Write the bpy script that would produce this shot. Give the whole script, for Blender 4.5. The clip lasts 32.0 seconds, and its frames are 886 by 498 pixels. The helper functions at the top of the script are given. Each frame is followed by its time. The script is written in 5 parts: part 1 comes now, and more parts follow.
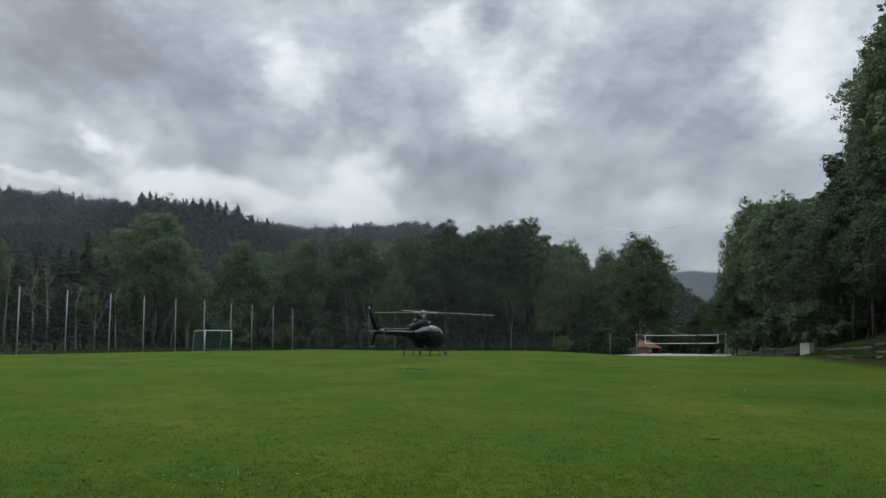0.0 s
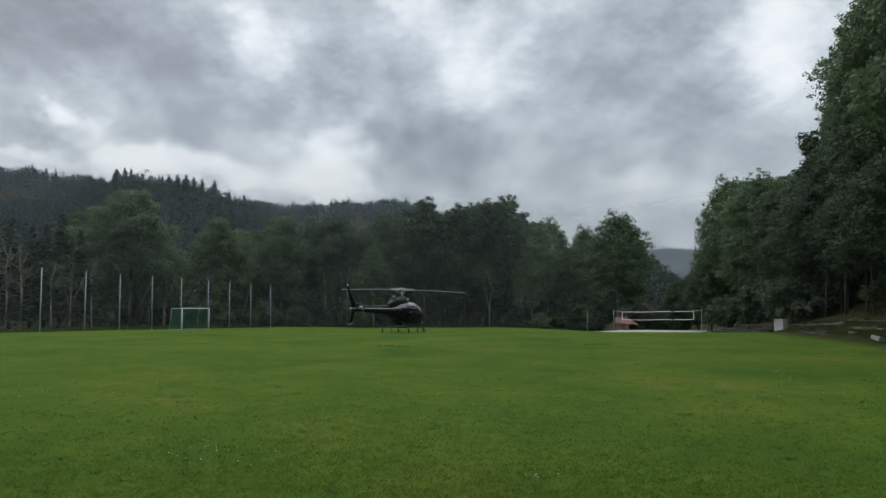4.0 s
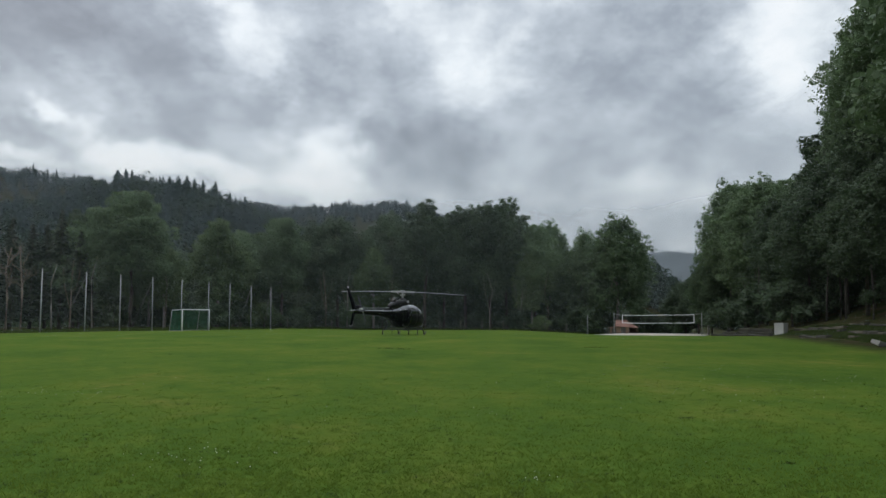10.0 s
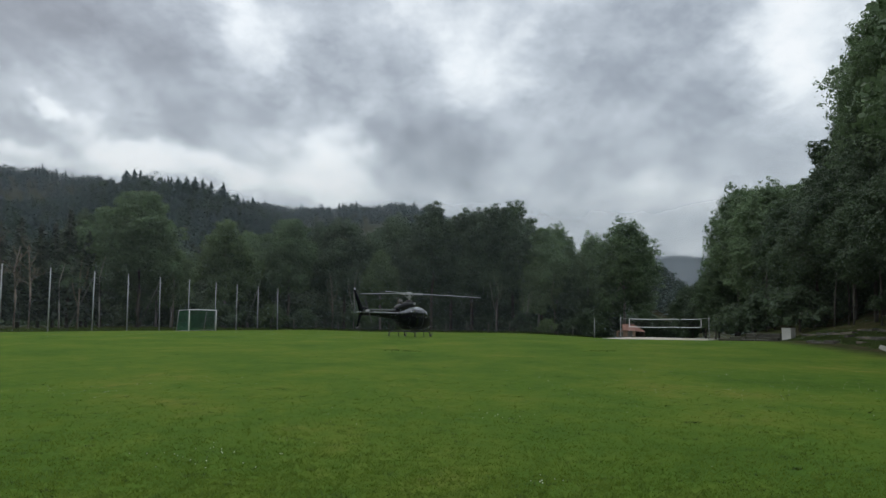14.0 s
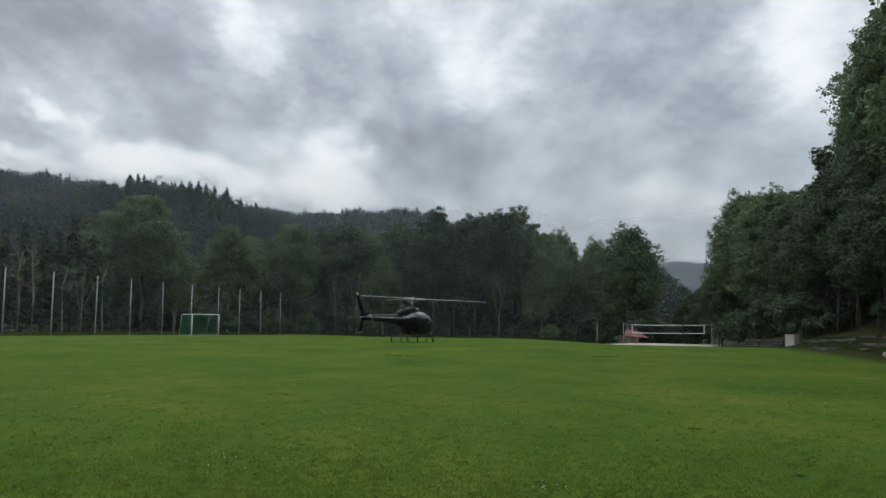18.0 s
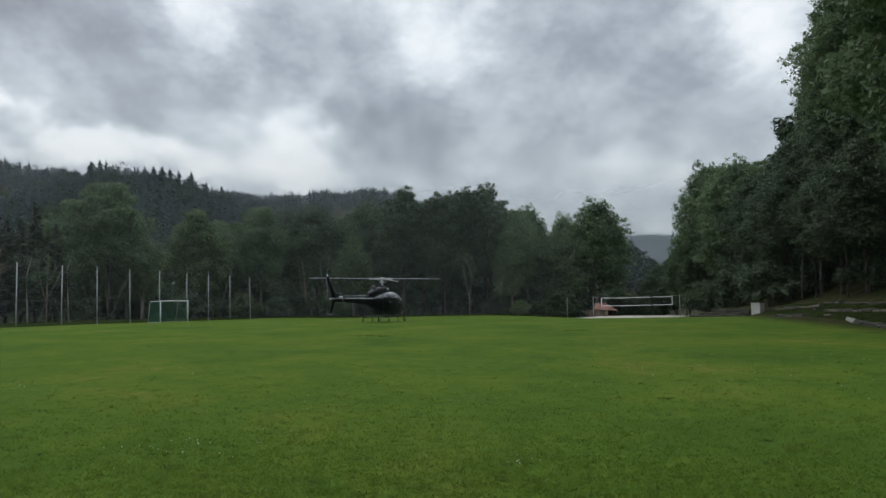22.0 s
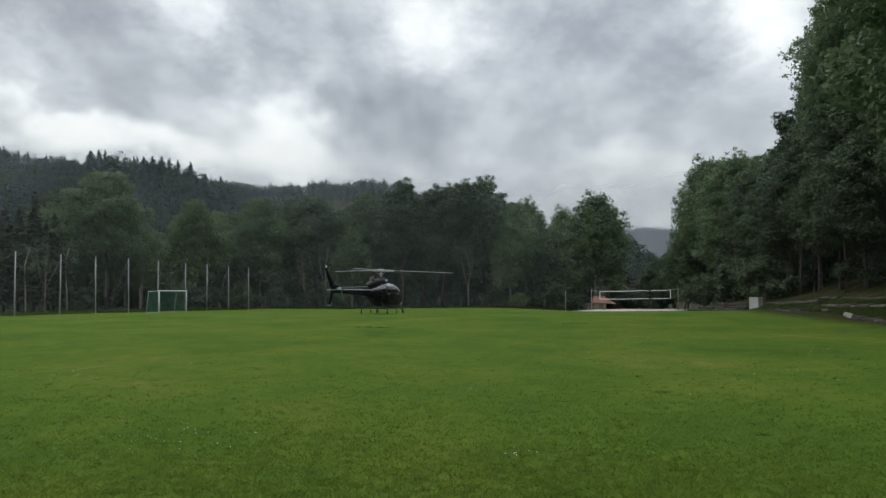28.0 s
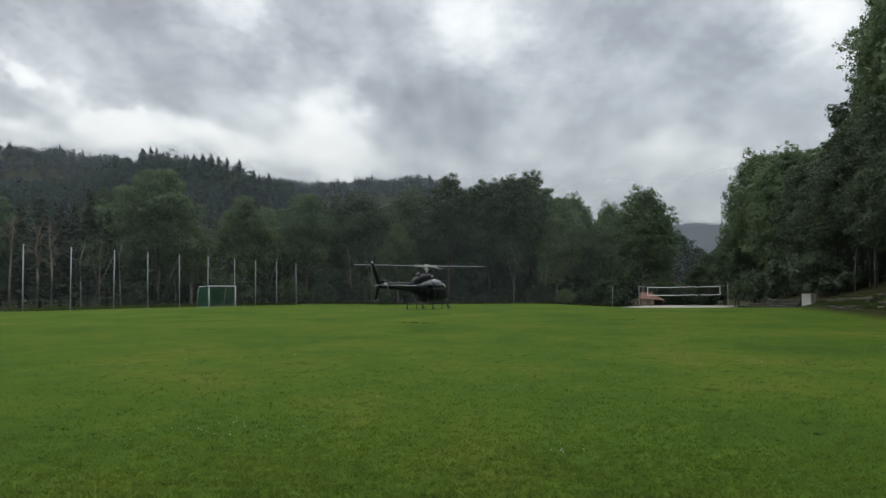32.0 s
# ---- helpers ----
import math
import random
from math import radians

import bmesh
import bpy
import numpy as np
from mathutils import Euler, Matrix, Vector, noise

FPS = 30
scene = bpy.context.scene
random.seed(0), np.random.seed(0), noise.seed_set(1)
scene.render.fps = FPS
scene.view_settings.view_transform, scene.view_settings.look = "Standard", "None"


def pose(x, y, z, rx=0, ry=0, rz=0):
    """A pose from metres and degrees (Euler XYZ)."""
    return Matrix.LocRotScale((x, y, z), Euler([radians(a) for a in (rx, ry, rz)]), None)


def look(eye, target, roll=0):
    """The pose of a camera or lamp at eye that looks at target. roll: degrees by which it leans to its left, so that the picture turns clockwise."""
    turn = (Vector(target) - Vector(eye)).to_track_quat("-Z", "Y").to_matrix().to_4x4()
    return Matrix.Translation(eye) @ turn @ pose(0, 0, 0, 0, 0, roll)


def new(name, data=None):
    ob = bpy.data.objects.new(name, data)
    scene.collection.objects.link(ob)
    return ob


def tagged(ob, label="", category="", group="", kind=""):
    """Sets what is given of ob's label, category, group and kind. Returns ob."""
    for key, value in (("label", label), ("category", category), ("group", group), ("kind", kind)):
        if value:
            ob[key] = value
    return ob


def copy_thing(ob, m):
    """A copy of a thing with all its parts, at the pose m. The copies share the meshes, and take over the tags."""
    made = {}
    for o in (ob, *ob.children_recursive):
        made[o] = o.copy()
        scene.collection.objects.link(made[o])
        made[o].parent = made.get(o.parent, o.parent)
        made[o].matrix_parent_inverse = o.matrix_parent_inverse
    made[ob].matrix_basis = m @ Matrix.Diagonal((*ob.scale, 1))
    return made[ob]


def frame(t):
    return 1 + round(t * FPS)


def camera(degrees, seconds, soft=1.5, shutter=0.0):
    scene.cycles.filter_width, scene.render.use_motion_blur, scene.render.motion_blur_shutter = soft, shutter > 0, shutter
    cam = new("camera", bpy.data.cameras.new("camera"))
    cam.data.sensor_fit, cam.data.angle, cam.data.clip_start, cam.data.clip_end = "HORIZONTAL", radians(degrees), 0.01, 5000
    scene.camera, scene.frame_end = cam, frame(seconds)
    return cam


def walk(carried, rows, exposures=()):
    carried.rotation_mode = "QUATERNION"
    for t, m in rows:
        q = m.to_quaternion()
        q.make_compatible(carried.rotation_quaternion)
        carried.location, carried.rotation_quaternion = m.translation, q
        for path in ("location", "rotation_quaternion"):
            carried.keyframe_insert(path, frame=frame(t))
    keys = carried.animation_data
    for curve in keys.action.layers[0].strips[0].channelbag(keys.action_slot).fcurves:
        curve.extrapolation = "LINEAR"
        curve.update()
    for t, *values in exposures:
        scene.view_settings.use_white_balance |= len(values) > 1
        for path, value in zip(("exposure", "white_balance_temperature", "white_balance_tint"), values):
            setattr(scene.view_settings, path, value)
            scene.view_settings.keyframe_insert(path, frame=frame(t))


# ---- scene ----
CLIP = 32.0
cam = camera(55.0, CLIP, soft=1.3)

# the standing place of the one who films; all bearings below are from here
EYE = 1.55
# seconds, yaw, pitch, roll in degrees
PATH_A = [
    (0.0, 0.00, 5.84, 0.00), (0.5, 0.40, 5.39, 0.02), (1.0, 0.20, 4.99, -0.26), (1.5, -0.26, 4.81, -0.31),
    (2.0, -0.93, 4.55, -0.15), (2.5, -1.44, 4.22, 0.24), (3.0, -1.50, 4.13, 0.28), (3.5, -1.41, 4.32, 0.18),
    (5.5, -1.61, 4.18, 0.02), (6.0, -1.45, 4.15, -0.11), (6.5, -1.37, 4.27, -0.15), (7.0, -1.33, 4.40, -0.12),
    (7.5, -1.36, 4.29, 0.07), (8.0, -1.33, 4.08, 0.04), (8.5, -1.28, 4.04, -0.08), (9.0, -1.33, 4.15, -0.14),
    (9.5, -1.33, 4.27, -0.16), (10.0, -1.43, 4.47, -0.09), (10.5, -1.65, 4.45, -0.05), (11.0, -1.62, 4.37, -0.28),
    (11.5, -1.48, 4.41, -0.46), (12.0, -1.24, 4.50, -0.50), (12.5, -1.15, 4.65, -0.51), (13.0, -1.09, 4.62, -0.57)]
PATH_B = [
    (13.5, -0.95, 4.61, -0.60), (15.5, -1.27, 4.98, -0.37), (16.0, -1.33, 5.16, -0.29), (16.5, -1.63, 5.03, 0.00),
    (17.0, -1.90, 5.13, -0.17), (17.5, -1.36, 5.04, -0.57), (18.0, -0.82, 4.97, -0.75), (18.5, -1.21, 4.31, -0.50),
    (19.0, -1.63, 3.68, -0.01), (19.5, -1.93, 3.61, 0.12), (20.0, -2.13, 3.70, 0.07), (20.5, -1.76, 4.02, -0.15),
    (21.0, -1.24, 4.07, 0.00), (21.5, -1.31, 3.73, 0.46), (22.0, -2.77, 3.54, 1.02), (22.5, -1.31, 4.18, 0.26),
    (23.0, 0.09, 4.86, 0.26), (23.5, 0.13, 4.65, 0.82), (24.0, 0.42, 4.15, -0.05), (24.5, 1.54, 4.40, -0.98)]
PATH_C = [
    (25.0, 1.59, 4.78, -1.09), (25.5, -1.00, 5.16, -1.43), (27.5, -3.95, 3.53, -0.03), (28.0, -2.87, 3.00, 0.58),
    (28.5, -1.92, 2.41, 1.07), (29.0, 0.13, 2.47, 1.23), (29.5, 0.89, 2.80, 0.57), (30.0, -1.13, 2.90, 0.58),
    (30.5, -0.52, 2.46, 0.97), (31.0, 0.19, 2.50, 1.04), (31.5, 0.08, 2.48, 0.65), (32.0, 0.20, 2.74, 0.45)]
walk(cam, [(t, pose(0, 0, EYE, 90 + p, r, y)) for t, y, p, r in PATH_A + PATH_B + PATH_C],
     exposures=[(0.0, 0.0, 6500, 10), (9.0, 0.09, 6500, 10), (25.0, 0.08, 6530, 10), (28.0, 0.25, 6760, 10), (CLIP, 0.19, 6760, 10)])

# ---- light: an overcast day, the sun a broad glow behind the cloud ----
SUN_EL, SUN_AZ = 56.0, -52.0
world = bpy.data.worlds.new("overcast_sky")
scene.world = world
world.use_nodes = True
wn = world.node_tree
wn.nodes.clear()
sky = wn.nodes.new("ShaderNodeTexSky")
sky.sky_type, sky.sun_disc = "NISHITA", False
sky.sun_elevation, sky.sun_rotation = radians(SUN_EL), radians(SUN_AZ)
sky.dust_density, sky.air_density = 4.0, 1.0
wbg, wout = wn.nodes.new("ShaderNodeBackground"), wn.nodes.new("ShaderNodeOutputWorld")
wbg.inputs["Strength"].default_value = 0.10
wn.links.new(sky.outputs[0], wbg.inputs["Color"])
wn.links.new(wbg.outputs[0], wout.inputs["Surface"])
sun_data = bpy.data.lights.new("sun", "SUN")
sun_data.energy, sun_data.angle, sun_data.color = 1.5, radians(25), (1.0, 0.97, 0.92)
sun = new("sun", sun_data)
sun.matrix_world = look((0, 0, 0), (-math.sin(radians(SUN_AZ)) * math.cos(radians(SUN_EL)),
                                    -math.cos(radians(SUN_AZ)) * math.cos(radians(SUN_EL)), -math.sin(radians(SUN_EL))))
CLOUD_GLOW, CLOUD_GAP = 1.21, 0.22      # brightness of the cloud layer; share of the light above that it lets through


# ---- small tools ----
def link(nt, a, b):
    nt.links.new(a, b)


def material(name):
    m = bpy.data.materials.new(name)
    m.use_nodes = True
    nt = m.node_tree
    return m, nt, nt.nodes["Principled BSDF"]


def node(nt, kind, **values):
    n = nt.nodes.new(kind)
    for k, v in values.items():
        n.inputs[k].default_value = v
    return n


def ramp(nt, fac, stops):
    n = nt.nodes.new("ShaderNodeValToRGB")
    e = n.color_ramp.elements
    while len(e) < len(stops):
        e.new(0.5)
    for el, (p, c) in zip(e, stops):
        el.position, el.color = p, (*c, 1)
    link(nt, fac, n.inputs["Fac"])
    return n


def calc(nt, op, a, b=None, c=None):
    n = nt.nodes.new("ShaderNodeMath")
    n.operation = op
    for i, v in enumerate((a, b, c)):
        if v is None:
            continue
        if isinstance(v, (int, float)):
            n.inputs[i].default_value = v
        else:
            link(nt, v, n.inputs[i])
    return n.outputs[0]


def mix_rgb(nt, fac, a, b, blend="MIX"):
    n = nt.nodes.new("ShaderNodeMix")
    n.data_type, n.blend_type = "RGBA", blend
    for s, v in ((n.inputs[0], fac), (n.inputs[6], a), (n.inputs[7], b)):
        if isinstance(v, (int, float)):
            s.default_value = v
        elif isinstance(v, tuple):
            s.default_value = (*v, 1)
        else:
            link(nt, v, s)
    return n.outputs[2]


def noise_at(nt, co, scale, detail=4.0, rough=0.55, dist=0.0):
    n = node(nt, "ShaderNodeTexNoise", Scale=scale, Detail=detail, Roughness=rough, Distortion=dist)
    link(nt, co, n.inputs["Vector"])
    return n.outputs["Fac"]


def bump(nt, height, strength, distance, bsdf):
    b = node(nt, "ShaderNodeBump", Strength=strength, Distance=distance)
    link(nt, height, b.inputs["Height"])
    link(nt, b.outputs[0], bsdf.inputs["Normal"])


def coords(nt, which="Object"):
    return nt.nodes.new("ShaderNodeTexCoord").outputs[which]


def position(nt):
    return nt.nodes.new("ShaderNodeNewGeometry").outputs["Position"]


def mesh_of(name, bm, mat=None, smooth=False):
    me = bpy.data.meshes.new(name)
    bm.normal_update()
    bm.to_mesh(me)
    bm.free()
    if smooth:
        for p in me.polygons:
            p.use_smooth = True
    if mat:
        me.materials.append(mat)
    return me


def arrays_mesh(name, verts, faces, mat):
    me = bpy.data.meshes.new(name)
    me.from_pydata(verts, [], faces)
    me.materials.append(mat)
    me.update()
    return me


def part(name, bm, mat, parent, label="", smooth=False):
    ob = new(name, mesh_of(name, bm, mat, smooth))
    ob.parent = parent
    return tagged(ob, label)


def part_mesh(name, me, parent, label="", m=None):
    ob = new(name, me)
    ob.parent = parent
    if m is not None:
        ob.matrix_basis = m
    return tagged(ob, label)


def box(bm, size, m=Matrix(), bevel=0.0):
    r = bmesh.ops.create_cube(bm, size=1.0, matrix=m @ Matrix.Diagonal((*size, 1)))
    if bevel:
        es = {e for v in r["verts"] for e in v.link_edges}
        bmesh.ops.bevel(bm, geom=list(es), offset=bevel, segments=2, affect="EDGES")
    return bm


def tube(bm, pts, r0, r1=None, sides=10):
    """A round bar along pts, from radius r0 to r1."""
    r1 = r0 if r1 is None else r1
    rings = []
    for i, p in enumerate(pts):
        a, b = Vector(pts[max(i - 1, 0)]), Vector(pts[min(i + 1, len(pts) - 1)])
        q = (b - a).to_track_quat("Z", "Y")
        r = r0 + (r1 - r0) * i / (len(pts) - 1)
        rings.append([bm.verts.new(Vector(p) + q @ Vector((r * math.cos(t), r * math.sin(t), 0)))
                      for t in [2 * math.pi * k / sides for k in range(sides)]])
    for a, b in zip(rings, rings[1:]):
        for k in range(sides):
            bm.faces.new((a[k], a[(k + 1) % sides], b[(k + 1) % sides], b[k]))
    bm.faces.new(list(reversed(rings[0])))
    bm.faces.new(rings[-1])
    return bm


def one_tube(pts, r0, r1=None, sides=10):
    return tube(bmesh.new(), pts, r0, r1, sides)


def one_box(size, m=Matrix(), bevel=0.0):
    return box(bmesh.new(), size, m, bevel)


def smoothstep(a, b, x):
    t = np.clip((x - a) / (b - a), 0, 1)
    return t * t * (3 - 2 * t)


def polar(az, d):
    """The place at a bearing in degrees (right positive) and a distance."""
    return d * math.sin(radians(az)), d * math.cos(radians(az))


# ---- the lie of the land ----
FENCE_A, FENCE_B = Vector((-31.2, 62.7)), Vector((-17.9, 101.8))


def bank_x(y):
    """The foot of the terraced bank along the field."""
    return np.interp(y, (0, 28, 37, 47, 55, 60, 79, 110), (9, 16.5, 20.6, 23.4, 24.6, 25.0, 28.0, 34.0))


def land(x, y):
    """Height of the ground."""
    x, y = np.asarray(x, float), np.asarray(y, float)
    r = np.hypot(x, y)
    az = np.degrees(np.arctan2(x, y))
    front = smoothstep(100, 60, np.abs(az))
    z = 0.17 * smoothstep(5, 58, r) + 0.05 * smoothstep(-12, -24, az) * smoothstep(30, 60, r)
    k = 0.0100 + 0.0130 * smoothstep(5, 14, az) * smoothstep(23, 19, az) + 0.0060 * smoothstep(19, 23, az) - 0.0020 * smoothstep(-8, -20, az)
    z = z - k * np.clip(r - 62, 0, 55) * front
    # the stream valley behind the field
    z = z - 3.5 * smoothstep(116, 150, r) * front
    # the bank and wooded slope beside the field
    off = x - bank_x(y)
    z = z + np.where(off > 0, 0.24 * np.clip(off, 0, 6) + 0.44 * np.clip(off - 6, 0, 50), 0) * smoothstep(110, 80, y)
    # hills
    def ridge(dist, width, height):
        return height * np.exp(-((r - dist) / width) ** 2)
    wob = 3.0 * np.sin(az * 0.9) + 2.0 * np.sin(az * 2.3 + 1)
    a = np.interp(az, (-60, -26, -23.5, -21.5, -18, -15, -13.5, -12, -10.5, -9, -7.5, -6, -4), (42, 41, 45, 52.5, 56, 53, 49.5, 47, 43, 39.5, 34, 23, 0))
    z = z + ridge(400, 125, 1.0) * (a + 0.2 * wob * smoothstep(-7, -12, az)) * front
    b = (102.0 + 21 * smoothstep(-16, -23, az)) * smoothstep(13, -2, az) + 7 * np.exp(-((az + 1) / 3.0) ** 2)
    z = z + ridge(830, 190, 1.0) * (b + 0.5 * wob) * smoothstep(16, 8, az) * front
    d = np.interp(az, (4, 10, 12, 14.8, 17.2, 18.5, 20), (0, 31, 31, 28, 14, 5, 0))
    z = z + ridge(425, 70, 1.0) * d
    c = 124.0 + 0.6 * wob
    z = z + ridge(1850, 380, 1.0) * c * front
    z = z + (1 - front) * 60 * smoothstep(250, 800, r)
    return z


def lz(x, y):
    return float(land(x, y))


# ---- materials ----
def leaf_material(name, dark, light, trans=0.42, rough=0.5, patch=0.35):
    m, nt, b = material(name)
    geo, info = nt.nodes.new("ShaderNodeNewGeometry"), nt.nodes.new("ShaderNodeObjectInfo")
    n = noise_at(nt, geo.outputs["Position"], patch, 3.0)
    f = calc(nt, "ADD", calc(nt, "MULTIPLY", geo.outputs["Random Per Island"], 0.16),
             calc(nt, "MULTIPLY", calc(nt, "SUBTRACT", n, 0.18), 1.0))
    f = calc(nt, "ADD", f, calc(nt, "MULTIPLY", calc(nt, "SUBTRACT", info.outputs["Random"], 0.5), 0.35))
    mid = tuple((p + q) / 2 for p, q in zip(dark, light))
    col = ramp(nt, f, [(0.0, dark), (0.5, mid), (1.0, light)]).outputs[0]
    link(nt, col, b.inputs["Base Color"])
    b.inputs["Roughness"].default_value = rough
    b.inputs["Specular IOR Level"].default_value = 0.30
    tr = nt.nodes.new("ShaderNodeBsdfTranslucent")
    link(nt, col, tr.inputs["Color"])
    mx = node(nt, "ShaderNodeMixShader", Fac=trans)
    link(nt, b.outputs[0], mx.inputs[1])
    link(nt, tr.outputs[0], mx.inputs[2])
    link(nt, mx.outputs[0], nt.nodes["Material Output"].inputs["Surface"])
    return m


def simple_material(name, c0, c1, scale=6.0, rough=0.6, metal=0.0, bump_by=0.0, bump_d=0.01, spec=0.5):
    """A worn surface between two colours, with stains and grain."""
    m, nt, b = material(name)
    co = coords(nt)
    big, fine = noise_at(nt, co, scale * 0.25, 4.0), noise_at(nt, co, scale * 3, 5.0, 0.65)
    f = calc(nt, "ADD", calc(nt, "MULTIPLY", big, 0.65), calc(nt, "MULTIPLY", fine, 0.35))
    link(nt, ramp(nt, f, [(0.3, c0), (0.7, c1)]).outputs[0], b.inputs["Base Color"])
    r = calc(nt, "ADD", rough - 0.08, calc(nt, "MULTIPLY", fine, 0.16))
    link(nt, r, b.inputs["Roughness"])
    b.inputs["Metallic"].default_value = metal
    b.inputs["Specular IOR Level"].default_value = spec
    if bump_by:
        bump(nt, fine, bump_by, bump_d, b)
    return m


M_LEAF = leaf_material("leaf_green", (0.066, 0.108, 0.055), (0.195, 0.275, 0.135))
M_LEAF_BRIGHT = leaf_material("leaf_light_green", (0.060, 0.100, 0.044), (0.195, 0.265, 0.112))
# darker copy of the leaf green, the wood's shade put into its colour
M_LEAF_SHADED = leaf_material("leaf_shaded_green", (0.038, 0.062, 0.036), (0.112, 0.164, 0.084), 0.36)
M_NEEDLE = leaf_material("needle_green", (0.026, 0.038, 0.027), (0.066, 0.084, 0.052), 0.2, 0.7)
M_BARK = simple_material("bark", (0.030, 0.026, 0.020), (0.130, 0.115, 0.095), 5, 0.9, 0, 0.6, 0.03)
M_BARK_PALE = simple_material("pale_bark", (0.11, 0.10, 0.085), (0.30, 0.28, 0.245), 4, 0.85, 0, 0.5, 0.02)
M_DEAD = simple_material("dead_wood", (0.085, 0.065, 0.048), (0.24, 0.19, 0.145), 5, 0.9, 0, 0.5, 0.02)
M_GALV = simple_material("galvanised_steel", (0.24, 0.245, 0.24), (0.40, 0.41, 0.40), 3, 0.55, 0.3, 0.1, 0.002)
M_WHITE = simple_material("white_paint", (0.55, 0.56, 0.55), (0.80, 0.80, 0.79), 4, 0.45, 0, 0.05, 0.002)
M_STONE = simple_material("weathered_stone", (0.050, 0.043, 0.030), (0.155, 0.132, 0.098), 2.2, 0.9, 0, 0.8, 0.03)
M_STONE_DARK = simple_material("dark_stone", (0.020, 0.022, 0.014), (0.075, 0.066, 0.050), 2.0, 0.9, 0, 0.8, 0.03)
M_CONCRETE = simple_material("pale_concrete", (0.42, 0.42, 0.40), (0.68, 0.68, 0.65), 2.0, 0.8, 0, 0.3, 0.01)
M_TILE = simple_material("clay_tile", (0.22, 0.105, 0.078), (0.38, 0.225, 0.18), 6, 0.8, 0, 0.3, 0.01)
M_WOOD = simple_material("weathered_wood", (0.14, 0.085, 0.055), (0.30, 0.20, 0.14), 5, 0.8, 0, 0.4, 0.01)
M_WOOD_DARK = simple_material("dark_wood", (0.035, 0.025, 0.018), (0.10, 0.07, 0.05), 5, 0.85, 0, 0.4, 0.01)
M_POST = simple_material("grey_wood_post", (0.07, 0.066, 0.055), (0.17, 0.155, 0.13), 5, 0.9, 0, 0.4, 0.01)
M_WIRE = simple_material("fence_wire", (0.05, 0.05, 0.05), (0.12, 0.12, 0.115), 5, 0.6, 0.5)
M_SAND = simple_material("court_sand", (0.40, 0.36, 0.29), (0.58, 0.53, 0.45), 1.5, 0.95, 0, 0.5, 0.02)


def ground_material():
    """Mown meadow inside the field, leaf litter and rough growth outside it, woods on the hills."""
    m, nt, b = material("meadow")
    p = position(nt)
    xyz = nt.nodes.new("ShaderNodeSeparateXYZ")
    link(nt, p, xyz.inputs[0])
    big = noise_at(nt, p, 0.07, 3.0, 0.5)
    # patches lie in streaks across the field
    st = node(nt, "ShaderNodeMapping")
    st.inputs["Scale"].default_value = (0.26, 0.17, 0.3)
    link(nt, p, st.inputs["Vector"])
    patch = noise_at(nt, st.outputs[0], 1.0, 5.0, 0.6, 0.4)
    st2 = node(nt, "ShaderNodeMapping")
    st2.inputs["Scale"].default_value = (1.5, 0.95, 1.0)
    link(nt, p, st2.inputs["Vector"])
    tuft = noise_at(nt, st2.outputs[0], 1.0, 7.0, 0.68, 0.3)
    st3 = node(nt, "ShaderNodeMapping")
    st3.inputs["Scale"].default_value = (0.8, 0.45, 0.8)
    link(nt, p, st3.inputs["Vector"])
    fine = noise_at(nt, p, 22.0, 4.0, 0.7)
    clump = noise_at(nt, p, 6.5, 5.0, 0.7)
    f = calc(nt, "ADD", calc(nt, "MULTIPLY", patch, 0.50), calc(nt, "MULTIPLY", tuft, 0.24))
    f = calc(nt, "ADD", f, calc(nt, "ADD", calc(nt, "MULTIPLY", fine, 0.10), calc(nt, "MULTIPLY", clump, 0.16)))
    grass = ramp(nt, f, [(0.38, (0.029, 0.060, 0.008)), (0.47, (0.053, 0.096, 0.011)),
                         (0.54, (0.085, 0.116, 0.014)), (0.62, (0.156, 0.141, 0.032))]).outputs[0]
    grass = mix_rgb(nt, calc(nt, "MULTIPLY", big, 0.35), grass, (0.058, 0.120, 0.018))
    spot = ramp(nt, noise_at(nt, st3.outputs[0], 2.4, 4.0, 0.6), [(0.52, (0, 0, 0)), (0.66, (1, 1, 1))]).outputs[0]
    grass = mix_rgb(nt, calc(nt, "MULTIPLY", spot, 0.50), grass, (0.032, 0.074, 0.010))
    litter = ramp(nt, noise_at(nt, p, 0.8, 6.0, 0.65),
                  [(0.3, (0.020, 0.031, 0.010)), (0.48, (0.035, 0.043, 0.015)), (0.60, (0.060, 0.046, 0.026)), (0.75, (0.085, 0.066, 0.042))]).outputs[0]
    # the field's outline: the fence line, the back edge and the bank
    n = Vector((FENCE_B.y - FENCE_A.y, -(FENCE_B.x - FENCE_A.x))).normalized()
    d1 = calc(nt, "SUBTRACT", calc(nt, "ADD", calc(nt, "MULTIPLY", xyz.outputs[0], n.x), calc(nt, "MULTIPLY", xyz.outputs[1], n.y)),
              n.x * FENCE_A.x + n.y * FENCE_A.y - 0.4)
    d2 = calc(nt, "SUBTRACT", 112.0, xyz.outputs[1])
    d3 = calc(nt, "SUBTRACT", calc(nt, "MULTIPLY_ADD", xyz.outputs[1], 0.205, 10.8), xyz.outputs[0])
    edge = calc(nt, "MINIMUM", calc(nt, "MINIMUM", d1, d2), d3)
    edge = calc(nt, "ADD", edge, calc(nt, "MULTIPLY", calc(nt, "SUBTRACT", tuft, 0.5), 3.0))
    ins = nt.nodes.new("ShaderNodeMapRange")
    ins.inputs["From Min"].default_value, ins.inputs["From Max"].default_value = -2.2, 0.2
    link(nt, edge, ins.inputs["Value"])
